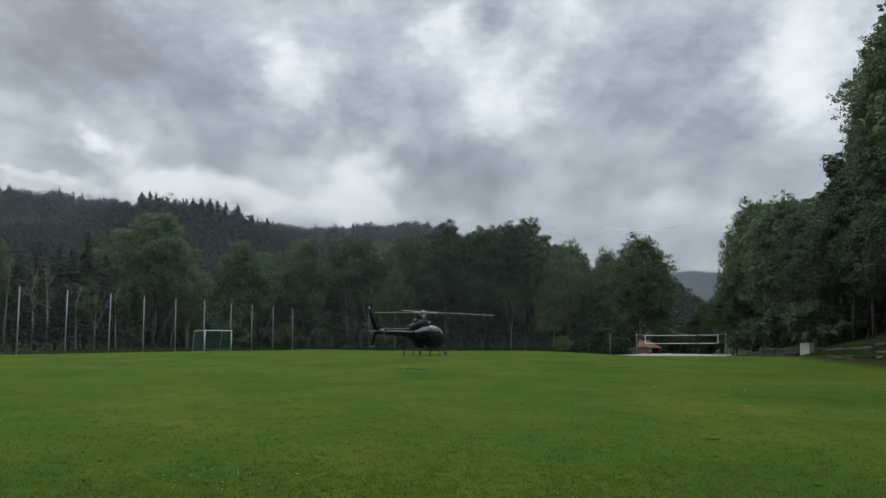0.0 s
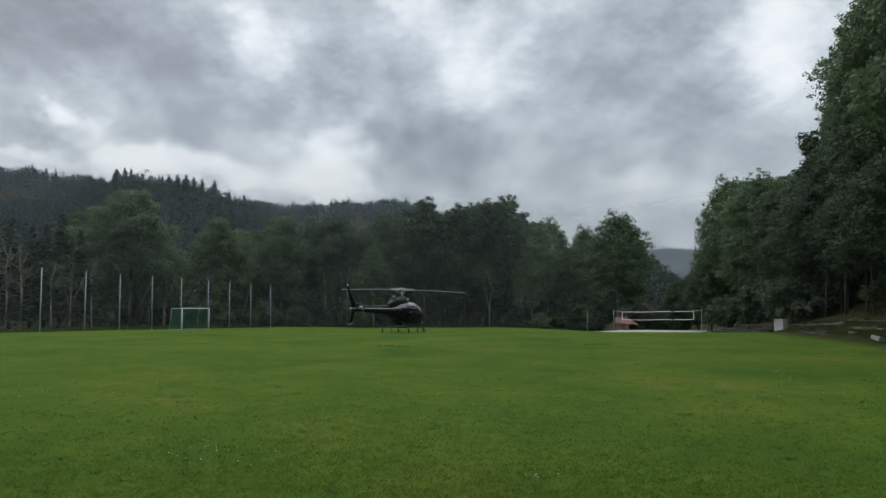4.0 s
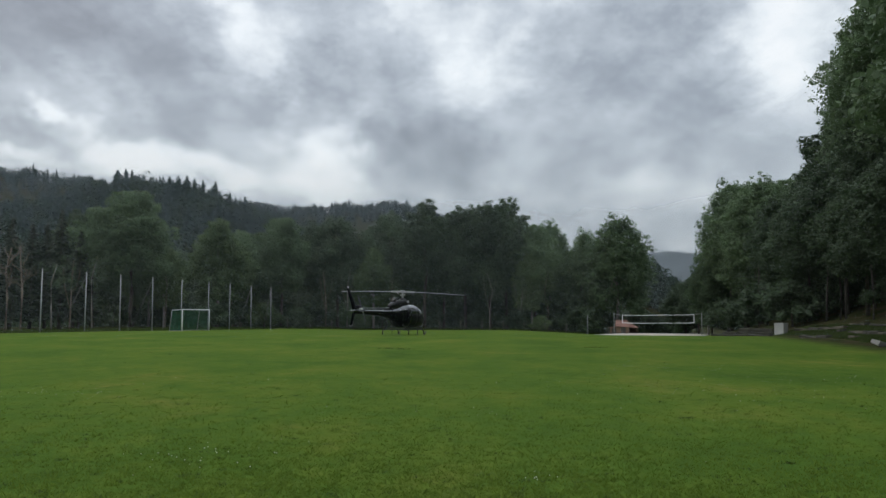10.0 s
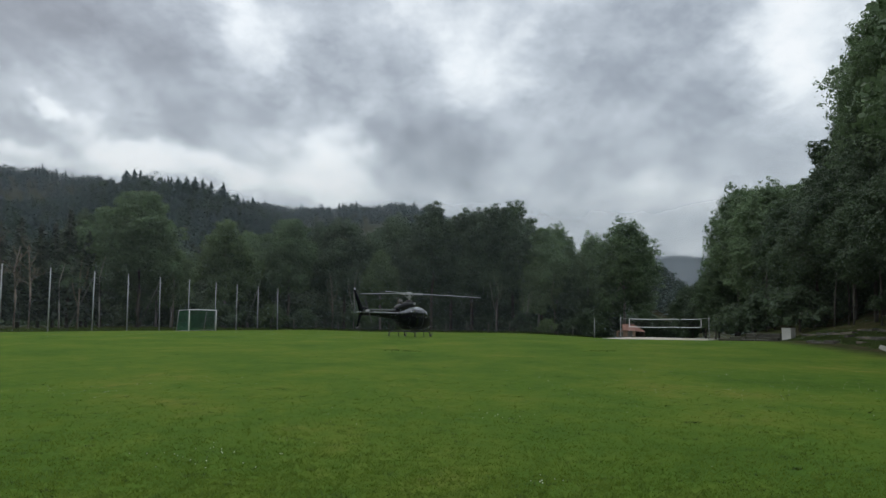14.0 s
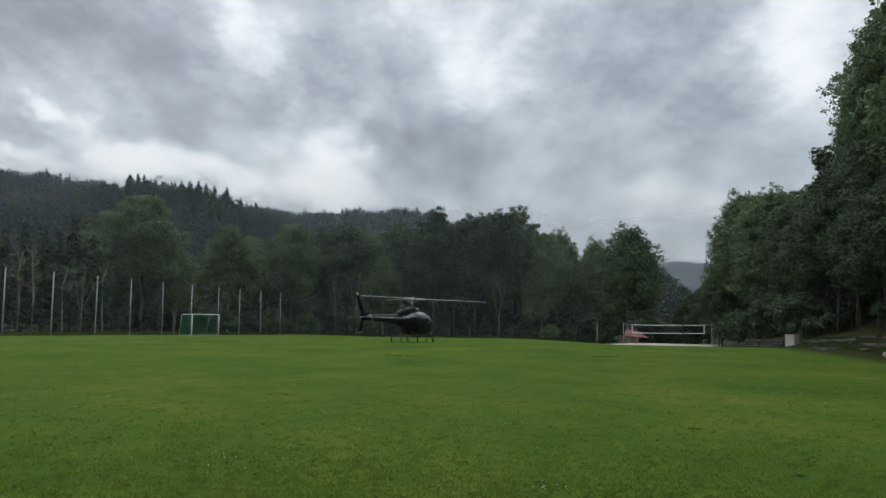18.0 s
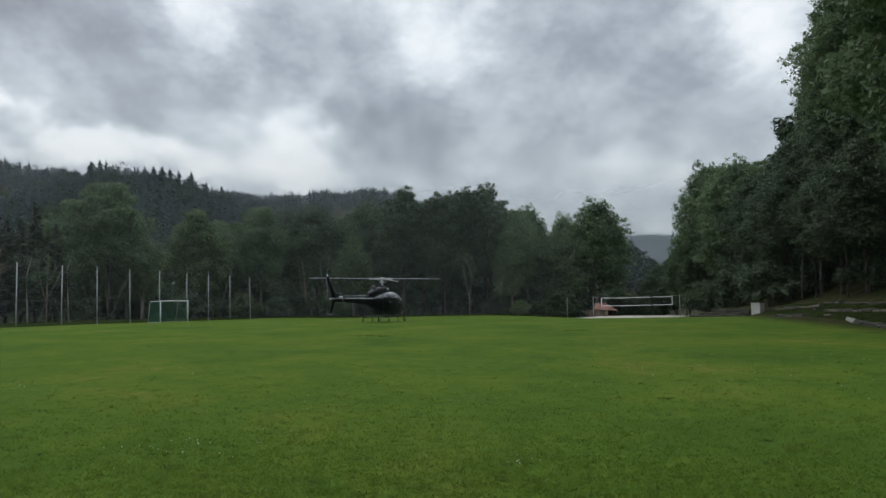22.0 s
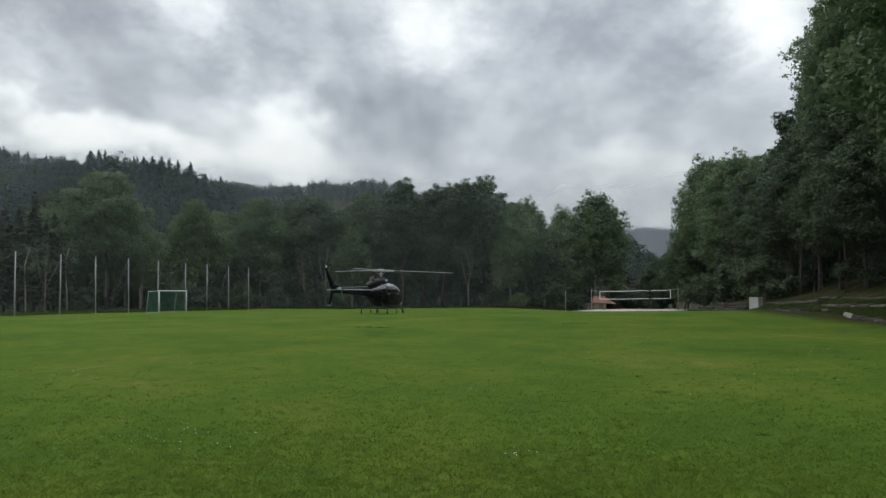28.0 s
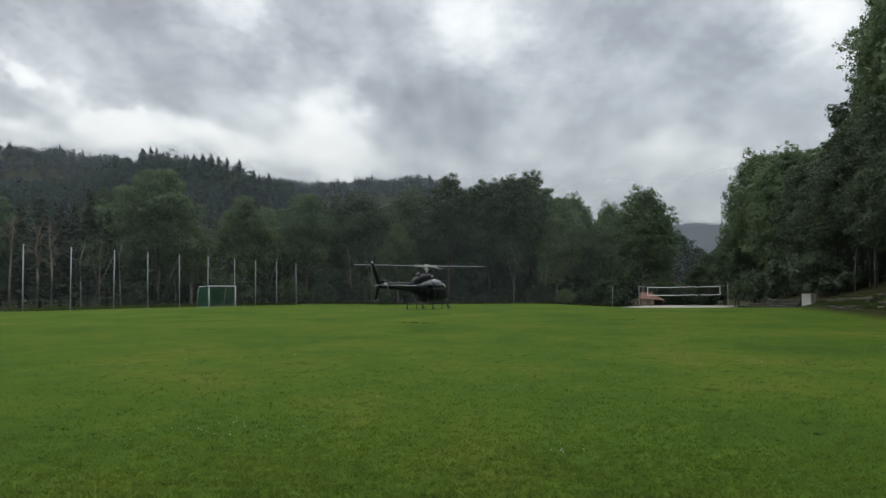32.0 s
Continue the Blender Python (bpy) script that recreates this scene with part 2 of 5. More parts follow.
    link(nt, mix_rgb(nt, ins.outputs[0], litter, grass), b.inputs["Base Color"])
    b.inputs["Roughness"].default_value = 0.85
    b.inputs["Specular IOR Level"].default_value = 0.02
    # upright blades catch the light at a low angle
    link(nt, calc(nt, "MULTIPLY", ins.outputs[0], 0.15), b.inputs["Sheen Weight"])
    b.inputs["Sheen Roughness"].default_value = 0.6
    b.inputs["Sheen Tint"].default_value = (0.38, 0.62, 0.12, 1)
    bump(nt, calc(nt, "ADD", tuft, calc(nt, "MULTIPLY", fine, 0.5)), 0.9, 0.06, b)
    return m


M_GROUND = ground_material()

# bright breaks and dark masses of the cloud layer: bearing, height in degrees, half width, half height, strength
CLOUD_BRIGHT = [
    (-21.0, 11.6, 1.7, 0.8, 0.28), (-18.1, 10.2, 2.3, 0.8, 0.31), (-22.7, 12.4, 1.0, 0.5, 0.25), (-26.0, 10.0, 2.7, 0.3, 0.22),
    (-13.7, 9.2, 3.4, 0.8, 0.30), (-23.1, 9.3, 5.3, 0.5, 0.16), (-10.2, 17.3, 1.7, 1.7, 0.17), (-11.0, 18.8, 1.0, 0.8, 0.10),
    (-9.8, 15.2, 1.1, 0.5, 0.05), (-5.0, 11.5, 1.6, 1.2, 0.22), (-6.3, 9.0, 3.8, 1.6, 0.28), (-10.7, 11.0, 1.6, 0.7, 0.08),
    (0.3, 20.0, 1.4, 1.5, 0.20), (4.2, 16.4, 3.2, 2.6, 0.20), (7.9, 21.2, 2.6, 1.8, 0.18), (22.5, 15.4, 2.4, 2.6, 0.14),
    (25.5, 17.0, 3.2, 5.5, 0.13), (23.5, 18.0, 3.0, 4.0, 0.10), (16.0, 7.9, 4.0, 1.6, 0.15)]
CLOUD_DARK = [
    (-25.2, 17.8, 5.0, 3.2, 0.34), (-23.2, 11.5, 2.7, 0.8, 0.20), (-26.7, 12.4, 2.3, 0.7, 0.10), (-15.1, 13.7, 3.0, 3.0, 0.17),
    (-17.6, 16.8, 4.2, 2.6, 0.15), (-10.1, 13.1, 1.5, 1.4, 0.16), (-5.6, 15.4, 2.4, 1.8, 0.18), (-1.5, 15.3, 1.9, 2.3, 0.07),
    (0.9, 11.2, 4.6, 2.0, 0.24), (3.4, 20.9, 1.5, 1.1, 0.14), (14.6, 15.2, 6.4, 4.6, 0.15), (18.8, 11.0, 3.0, 2.7, 0.06), (-3.3, 20.0, 1.1, 1.9, 0.05), (-20.5, 19.5, 4.5, 3.0, 0.07)]
CLOUD_H = 280.0


def cloud_material():
    """The underside of a broken cloud layer: it glows with the daylight above and lets some of it through."""
    m, nt, b = material("cloud_layer")
    nt.nodes.remove(b)
    sep = nt.nodes.new("ShaderNodeSeparateXYZ")
    link(nt, coords(nt), sep.inputs[0])
    x, y = sep.outputs[0], sep.outputs[1]
    az = calc(nt, "MULTIPLY", calc(nt, "ARCTAN2", x, y), 180 / math.pi)
    flat = calc(nt, "SQRT", calc(nt, "ADD", calc(nt, "MULTIPLY", x, x), calc(nt, "MULTIPLY", y, y)))
    el = calc(nt, "MULTIPLY", calc(nt, "ARCTAN2", CLOUD_H, flat), 180 / math.pi)
    ae = nt.nodes.new("ShaderNodeCombineXYZ")
    link(nt, az, ae.inputs[0])
    link(nt, calc(nt, "MULTIPLY", el, 1.5), ae.inputs[1])
    w = node(nt, "ShaderNodeTexNoise", Scale=0.22, Detail=6.0, Roughness=0.56)
    link(nt, ae.outputs[0], w.inputs["Vector"])
    ws = nt.nodes.new("ShaderNodeSeparateColor")
    link(nt, w.outputs["Color"], ws.inputs[0])
    az2 = calc(nt, "ADD", az, calc(nt, "MULTIPLY", calc(nt, "SUBTRACT", ws.outputs[0], 0.5), 6.0))
    el2 = calc(nt, "ADD", el, calc(nt, "MULTIPLY", calc(nt, "SUBTRACT", ws.outputs[1], 0.5), 4.2))
    total = None
    for sign, rows in ((1, CLOUD_BRIGHT), (-1, CLOUD_DARK)):
        for a, e, sa, se, amp in rows:
            u = calc(nt, "MULTIPLY_ADD", az2, 1 / sa, -a / sa)
            v = calc(nt, "MULTIPLY_ADD", el2, 1 / se, -e / se)
            q = calc(nt, "ADD", calc(nt, "MULTIPLY", u, u), calc(nt, "MULTIPLY", v, v))
            g = calc(nt, "MULTIPLY", calc(nt, "EXPONENT", calc(nt, "MULTIPLY", calc(nt, "POWER", q, 1.6), -0.65)), sign * amp * 1.25)
            total = g if total is None else calc(nt, "ADD", total, g)
    n1 = noise_at(nt, ae.outputs[0], 0.24, 6.0, 0.52, 0.0)
    n2 = noise_at(nt, ae.outputs[0], 0.50, 6.0, 0.50, 0.0)
    t = calc(nt, "ADD", total, calc(nt, "MULTIPLY", calc(nt, "SUBTRACT", n1, 0.5), 0.58))
    t = calc(nt, "ADD", t, calc(nt, "MULTIPLY", calc(nt, "SUBTRACT", n2, 0.5), 0.36))
    n3 = noise_at(nt, ae.outputs[0], 1.1, 7.0, 0.62, 0.3)
    t = calc(nt, "ADD", t, calc(nt, "MULTIPLY", calc(nt, "SUBTRACT", n3, 0.5), 0.10))
    t = calc(nt, "ADD", t, 0.575)
    col = ramp(nt, t, [(0.10, (0.192, 0.214, 0.242)), (0.35, (0.298, 0.335, 0.375)), (0.60, (0.476, 0.527, 0.572)),
                       (0.85, (0.735, 0.786, 0.814)), (1.0, (0.835, 0.868, 0.882))]).outputs[0]
    # an overcast sky is about two and a half times as bright overhead as at the horizon
    lift = nt.nodes.new("ShaderNodeMapRange")
    for k, v in (("From Min", 24.0), ("From Max", 75.0), ("To Min", 1.0), ("To Max", 2.6)):
        lift.inputs[k].default_value = v
    link(nt, el, lift.inputs["Value"])
    em, tr, mx = nt.nodes.new("ShaderNodeEmission"), nt.nodes.new("ShaderNodeBsdfTransparent"), node(nt, "ShaderNodeMixShader", Fac=CLOUD_GAP)
    link(nt, col, em.inputs["Color"])
    link(nt, calc(nt, "MULTIPLY", lift.outputs[0], CLOUD_GLOW), em.inputs["Strength"])
    link(nt, em.outputs[0], mx.inputs[1])
    link(nt, tr.outputs[0], mx.inputs[2])
    link(nt, mx.outputs[0], nt.nodes["Material Output"].inputs["Surface"])
    m.cycles.emission_sampling = "NONE"
    return m


def build_clouds():
    bm = bmesh.new()
    bmesh.ops.create_circle(bm, cap_ends=True, radius=4700, segments=64)
    ob = new("cloud_layer", mesh_of("cloud_layer", bm, cloud_material()))
    ob.location = (0, 0, CLOUD_H + EYE)
    return tagged(ob, "grey broken overcast cloud layer with bright gaps", "sky", kind="structure")


def build_ground():
    """One sheet to the horizon, finer near the field and ahead."""
    azs = np.concatenate([np.arange(-180, -40, 5.0), np.arange(-40, 40, 0.5), np.arange(40, 180, 5.0)])
    rs = np.concatenate([[0.6, 2, 4, 6], np.arange(8, 130, 2.0), np.arange(130, 300, 10.0), np.geomspace(300, 4600, 60)])
    a, r = np.meshgrid(np.radians(azs), rs)
    x, y = r * np.sin(a), r * np.cos(a)
    z = land(x, y)
    verts = [(0.0, 0.0, 0.0)] + list(zip(x.ravel().tolist(), y.ravel().tolist(), z.ravel().tolist()))
    n, faces = len(azs), []
    for j in range(n):
        faces.append((0, 1 + (j + 1) % n, 1 + j))
    for i in range(len(rs) - 1):
        for j in range(n):
            k = (j + 1) % n
            faces.append((1 + i * n + j, 1 + i * n + k, 1 + (i + 1) * n + k, 1 + (i + 1) * n + j))
    me = arrays_mesh("ground", verts, faces, M_GROUND)
    for p in me.polygons:
        p.use_smooth = True
    return tagged(new("ground", me), "mown green meadow with yellowish patches, wooded hills beyond", "ground", kind="structure")


clouds = build_clouds()
build_ground()


# ---- woods ----
def leaf_quads(rng, centres, normals, size, droop=0.0):
    """Small bent leaf sprays, each a kite of two triangles, about the given places."""
    n = len(centres)
    nv = normals + rng.normal(0, 0.26, (n, 3))
    nv /= np.linalg.norm(nv, axis=1, keepdims=True) + 1e-9
    ref = rng.normal(0, 1, (n, 3))
    ref[:, 2] -= droop
    u = np.cross(nv, ref)
    u /= np.linalg.norm(u, axis=1, keepdims=True) + 1e-9
    v = np.cross(nv, u)
    s = np.reshape(size, (-1, 1)) * rng.uniform(0.6, 1.4, (n, 1))
    w = s * rng.uniform(0.45, 0.8, (n, 1))
    lift = nv * s * rng.uniform(-0.25, 0.25, (n, 1))
    p = np.stack([centres - u * s, centres + v * w + lift, centres + u * s, centres - v * w + lift], 1)
    return p.reshape(-1, 3)


def quads_mesh(name, pts, mat):
    n = len(pts) // 4
    me = bpy.data.meshes.new(name)
    me.vertices.add(n * 4)
    me.vertices.foreach_set("co", pts.astype(np.float32).ravel())
    me.loops.add(n * 4)
    me.loops.foreach_set("vertex_index", np.arange(n * 4, dtype=np.int32))
    me.polygons.add(n)
    me.polygons.foreach_set("loop_start", np.arange(0, n * 4, 4, dtype=np.int32))
    me.polygons.foreach_set("loop_total", np.full(n, 4, dtype=np.int32))
    me.materials.append(mat)
    me.update(calc_edges=True)
    me.validate()
    return me


def crown_points(rng, lobes, per_area, inner=0.60):
    cs, ns = [], []
    for c, rad in lobes:
        k = int(per_area * (rad[0] * rad[1] + rad[0] * rad[2] + rad[1] * rad[2]) / 3 * 12.6)
        d = rng.normal(0, 1, (k, 3))
        d /= np.linalg.norm(d, axis=1, keepdims=True)
        d = d[(d[:, 2] > -0.75) | (rng.random(k) < 0.4)]
        k = len(d)
        # billows within the lobe
        bil = 1 + 0.16 * np.sin(d[:, :1] * 7 + c[0]) * np.sin(d[:, 1:2] * 8 + c[1]) + 0.10 * np.sin(d[:, 2:3] * 11 + c[2])
        rr = rng.uniform(inner, 1.12, (k, 1)) ** 0.8 * bil * np.where(rng.random((k, 1)) < 0.08, rng.uniform(1.05, 1.22, (k, 1)), 1.0)
        cs.append(np.array(c) + d * np.array(rad) * rr)
        ns.append(d + np.array([0, 0, 0.35]))
    return np.concatenate(cs), np.concatenate(ns)


def crown_core(rng, lobes, k):
    """The close inner foliage of each lobe: small leaf sprays, tilted at random, that fill it up."""
    out = []
    for c, rad in lobes:
        n = int(50 + 150 * rad[0] * rad[2])
        d = rng.normal(0, 1, (n, 3))
        d /= np.linalg.norm(d, axis=1, keepdims=True)
        at = np.array(c) + d * np.array(rad) * k * rng.uniform(0.25, 1.0, (n, 1))
        out.append(leaf_quads(rng, at, d + np.array([0, 0, 0.5]) + rng.normal(0, 0.5, (n, 3)), np.full(n, min(0.15, rad[0] * 0.26))))
    return np.concatenate(out)


def clumps(rng, lobes):
    """Leafy twig ends that stand out of each lobe, more of them on its upper side."""
    out = []
    for c, rad in lobes:
        n = int(np.clip(9 + 9 * rad[0], 9, 34))
        d = rng.normal(0, 1, (n, 3)) + np.array([0, 0, 0.35])
        d /= np.linalg.norm(d, axis=1, keepdims=True)
        for q in d:
            r = rng.uniform(0.17, 0.36) * min(1.5, rad[0] + 0.25)
            out.append((tuple(np.array(c) + q * np.array(rad) * rng.uniform(0.82, 1.14)), (r, r, r * rng.uniform(0.55, 0.85))))
    return out


def tree(name, label, seed, height, width, clear, leaf, bark, spray=0.13, dense=15.0, lobes_n=16, trunk_r=0.22, lean=0.0, core=0.85):
    """A broadleaved tree at the origin: a tapered trunk, limbs, and a crown of leaf sprays in uneven lobes."""
    rng = np.random.default_rng(seed)
    root = new(name)
    tagged(root, label, "tree")
    ch = height - clear
    bends = [(0, 0, -0.4)]
    for i in range(1, 7):
        f = i / 6
        bends.append((lean * f + rng.normal(0, 0.10) * f * 2, rng.normal(0, 0.10) * f * 2, height * 0.80 * f))
    bm = one_tube(bends, trunk_r, trunk_r * 0.25, 8)
    part("trunk", bm, bark, root, smooth=True)
    lobes = []
    lobes_n = lobes_n * 2
    for i in range(lobes_n):
        f = (i + 0.5) / lobes_n
        z = clear + ch * (0.10 + 0.80 * f)
        prof = math.sin(math.pi * min(1, 0.16 + 0.80 * f)) ** 0.75
        a = i * 2.4 + rng.uniform(-0.6, 0.6)
        rr = width * 0.5 * prof * rng.uniform(0.42, 0.90)
        rad = width * rng.uniform(0.09, 0.19) * (0.65 + 0.45 * prof)
        lobes.append(((rr * math.cos(a) + lean * f, rr * math.sin(a), z), (rad, rad, rad * rng.uniform(0.7, 0.95))))
    lobes.append(((lean, 0, clear + ch * 0.55), (width * 0.30, width * 0.30, ch * 0.34)))
    lobes.append(((lean * 1.1, rng.uniform(-.4, .4), height - ch * 0.10), (width * 0.16, width * 0.15, ch * 0.11)))
    bm = bmesh.new()
    for c, rad in lobes[:lobes_n:4]:
        s = Vector(bends[3]).lerp(Vector(bends[5]), rng.random())
        mid = s.lerp(Vector(c), 0.5) + Vector((0, 0, -0.35))
        tube(bm, [s, mid, Vector(c)], trunk_r * 0.34, trunk_r * 0.08, 5)
    part("limb", bm, bark, root, smooth=True)
    c, n = crown_points(rng, lobes, dense * 0.28)
    ce, ne = crown_points(rng, clumps(rng, lobes), dense * 0.95, 0.35)
    c, n = np.concatenate([c, ce]), np.concatenate([n, ne])
    part_mesh("crown", quads_mesh("crown", np.concatenate([leaf_quads(rng, c, n, spray), crown_core(rng, lobes, core)]), leaf), root)
    return root


def spruce(name, label, seed, height, width, leaf=None, whorls=22, sprays=44):
    """A spruce at the origin: straight trunk and drooping whorls of needle sprays."""
    rng = np.random.default_rng(seed)
    root = new(name)
    tagged(root, label, "tree")
    part("trunk", one_tube([(0, 0, -0.4), (0, 0, height * 0.5), (0, 0, height)], 0.2, 0.02, 7), M_BARK, root, smooth=True)
    cs, ns = [], []
    for i in range(whorls * 3):
        f = i / (whorls * 3)
        z, r = height * (0.12 + 0.87 * f), width * 0.5 * (1 - f) ** 0.8 * rng.uniform(0.75, 1.15)
        k = max(5, int(sprays * (1 - f) + 4))
        a = rng.uniform(0, 6.28, k)
        q = rng.uniform(0.25, 1.0, k)
        cs.append(np.stack([np.cos(a) * r * q, np.sin(a) * r * q, z - 0.28 * r * q + rng.normal(0, 0.08, k)], 1))
        ns.append(np.stack([np.cos(a) * 0.5, np.sin(a) * 0.5, np.ones(k)], 1))
    part_mesh("crown", quads_mesh("crown", leaf_quads(rng, np.concatenate(cs), np.concatenate(ns), 0.30, 0.5), leaf or M_NEEDLE), root)
    return root


def plant_at(proto, az, d, scale=1.0, turn=0.0, wide=1.0, sink=0.0):
    """Set a copy of a tree on the ground at a bearing and a distance."""
    x, y = polar(az, d)
    m = pose(x, y, lz(x, y) - sink, 0, 0, turn) @ Matrix.Diagonal((scale * wide, scale * wide, scale, 1))
    return copy_thing(proto, m)


def drop_proto(root):
    for o in (*root.children_recursive, root):
        bpy.data.objects.remove(o)


P_ROUND = tree("broadleaf_tree", "full round green broadleaved tree at the field's edge", 11, 15.0, 9.5, 4.2, M_LEAF, M_BARK, spray=0.115, dense=21)
P_TALL = tree("broadleaf_tree", "tall narrow dark green broadleaved tree", 12, 17.0, 7.5, 5.5, M_LEAF_SHADED, M_BARK, lobes_n=20, spray=0.115, dense=19)
P_LIGHT = tree("broadleaf_tree", "light green broadleaved tree with a loose crown", 13, 13.0, 7.0, 2.8, M_LEAF_BRIGHT, M_BARK_PALE, dense=20, spray=0.115)
P_WIDE = tree("broadleaf_tree", "wide green broadleaved tree with heavy lobes", 14, 15.5, 11.0, 4.2, M_LEAF, M_BARK, lobes_n=22, spray=0.115, dense=20)
P_AIRY = tree("broadleaf_tree", "airy green ash tree with gaps in its crown", 15, 14.0, 8.0, 1.4, M_LEAF, M_BARK_PALE, dense=13, lobes_n=30, spray=0.11, core=0.55)
P_BUSH = tree("shrub", "low green shrub at the wood's edge", 16, 3.2, 4.2, 0.2, M_LEAF_SHADED, M_BARK, lobes_n=9, trunk_r=0.08, dense=17.0, spray=0.085)
P_BUSH2 = tree("shrub", "low light green shrub at the wood's edge", 17, 2.6, 3.6, 0.1, M_LEAF_BRIGHT, M_BARK, lobes_n=8, trunk_r=0.07, dense=17.0, spray=0.085)
P_BIG = tree("broadleaf_tree", "very tall green tree on the wooded bank", 18, 25.0, 11.0, 6.0, M_LEAF, M_BARK, lobes_n=38, dense=21, spray=0.10, trunk_r=0.36)
P_ROUND_D = tree("broadleaf_tree", "full broadleaved tree at the wood's edge, green darkened for shade", 41, 15.0, 9.5, 3.6, M_LEAF_SHADED, M_BARK, spray=0.105, dense=22)
P_WIDE_D = tree("broadleaf_tree", "wide broadleaved tree at the wood's edge, green darkened for shade", 44, 15.5, 11.0, 3.4, M_LEAF_SHADED, M_BARK, lobes_n=22, spray=0.105, dense=20)
P_BACK = tree("broadleaf_tree", "dark green broadleaved tree added deeper in the wood, mostly hidden", 47, 15.0, 10.0, 3.4, M_LEAF_SHADED, M_BARK, lobes_n=14, dense=5.5, spray=0.20)
P_BIG_SHADE = tree("broadleaf_tree", "very tall green tree on the wooded bank", 48, 25.0, 11.0, 6.0, M_LEAF, M_BARK, lobes_n=22, dense=5.0, spray=0.22, trunk_r=0.36)
P_BUSH_D = tree("shrub", "low shrub on the shaded bank, green darkened for shade", 46, 3.2, 4.2, 0.2, M_LEAF_SHADED, M_BARK, lobes_n=9, trunk_r=0.08, dense=17.0, spray=0.085)
P_SPRUCE = spruce("spruce_tree", "dark green spruce behind the fence", 21, 17.0, 5.5)

# the edge of the wood behind the field: bearing, distance, tree, scale, turn, width factor
WOOD = [
    (P_ROUND, [(-9.3, 116, 0.98, 10, 1.0), (7.6, 118, 0.97, 140, 0.9), (-18.7, 101, 1.02, 40, 1.15)]),
    (P_TALL, [(-7.3, 124, 0.92, 0, 1.0), (0.2, 118, 1.05, 60, 1.1), (5.7, 123, 1.13, 120, 1.1), (-22.0, 108, 0.80, 33, 1.1), (9.9, 126, 0.74, 75, 1.2), (3.9, 127, 1.0, 20, 1.2)]),
    (P_LIGHT, [(-13.4, 108, 1.02, 15, 1.15), (-11.9, 118, 0.86, 95, 1.1), (-3.2, 117, 0.85, 210, 1.05), (7.4, 116, 0.82, 300, 1.0), (-16.7, 104, 0.72, 130, 1.1)]),
    (P_ROUND_D, [(-5.6, 121, 1.06, 80, 1.0), (2.9, 120, 1.16, 200, 1.0), (1.5, 121, 1.10, 310, 0.9)]),
    (P_WIDE_D, [(-2.2, 124, 1.12, 0, 0.9), (4.6, 119, 1.15, 100, 0.85)]),
    # the second row, deeper in the wood: mostly hidden, added to shade the undergrowth
    (P_BACK, [(-13.5, 134, 0.84, 130, 1.0), (-8.4, 138, 0.96, 210, 1.0), (-3.9, 140, 1.05, 300, 1.0), (1.0, 138, 1.08, 40, 1.0), (6.6, 140, 1.05, 170, 1.0), (-18.5, 128, 0.86, 20, 1.0)]),
    (P_BACK, [(-11.0, 136, 0.86, 70, 1.1), (-6.1, 140, 1.0, 10, 1.1), (-1.3, 138, 1.06, 250, 1.1), (3.6, 141, 1.1, 95, 1.1), (9.2, 138, 0.9, 330, 1.1), (-16.0, 130, 0.80, 190, 1.1), (-21.0, 124, 0.8, 290, 1.1)]),
    (P_WIDE, [(-12.2, 123, 0.88, 45, 0.9), (-20.9, 113, 0.92, 20, 0.9)]),
    (P_AIRY, [(13.0, 117, 1.16, 40, 1.12), (8.6, 124, 1.18, 250, 0.8), (10.9, 121, 1.06, 20, 0.8), (-17.6, 116, 0.95, 160, 1.0), (-28.6, 92, 0.85, 60, 1.0)]),
    (P_SPRUCE, [(-26.6, 92, 0.62, 0, 1.4), (-24.4, 99, 0.66, 50, 1.5), (-22.8, 97, 0.74, 100, 1.35), (-29.8, 96, 0.72, 10, 1.4), (-27.7, 101, 0.72, 70, 1.5), (-21.7, 99, 0.62, 150, 1.5), (-25.5, 95, 0.66, 200, 1.5), (-23.6, 105, 0.70, 20, 1.5), (-28.7, 90, 0.6, 30, 1.5)]),
]
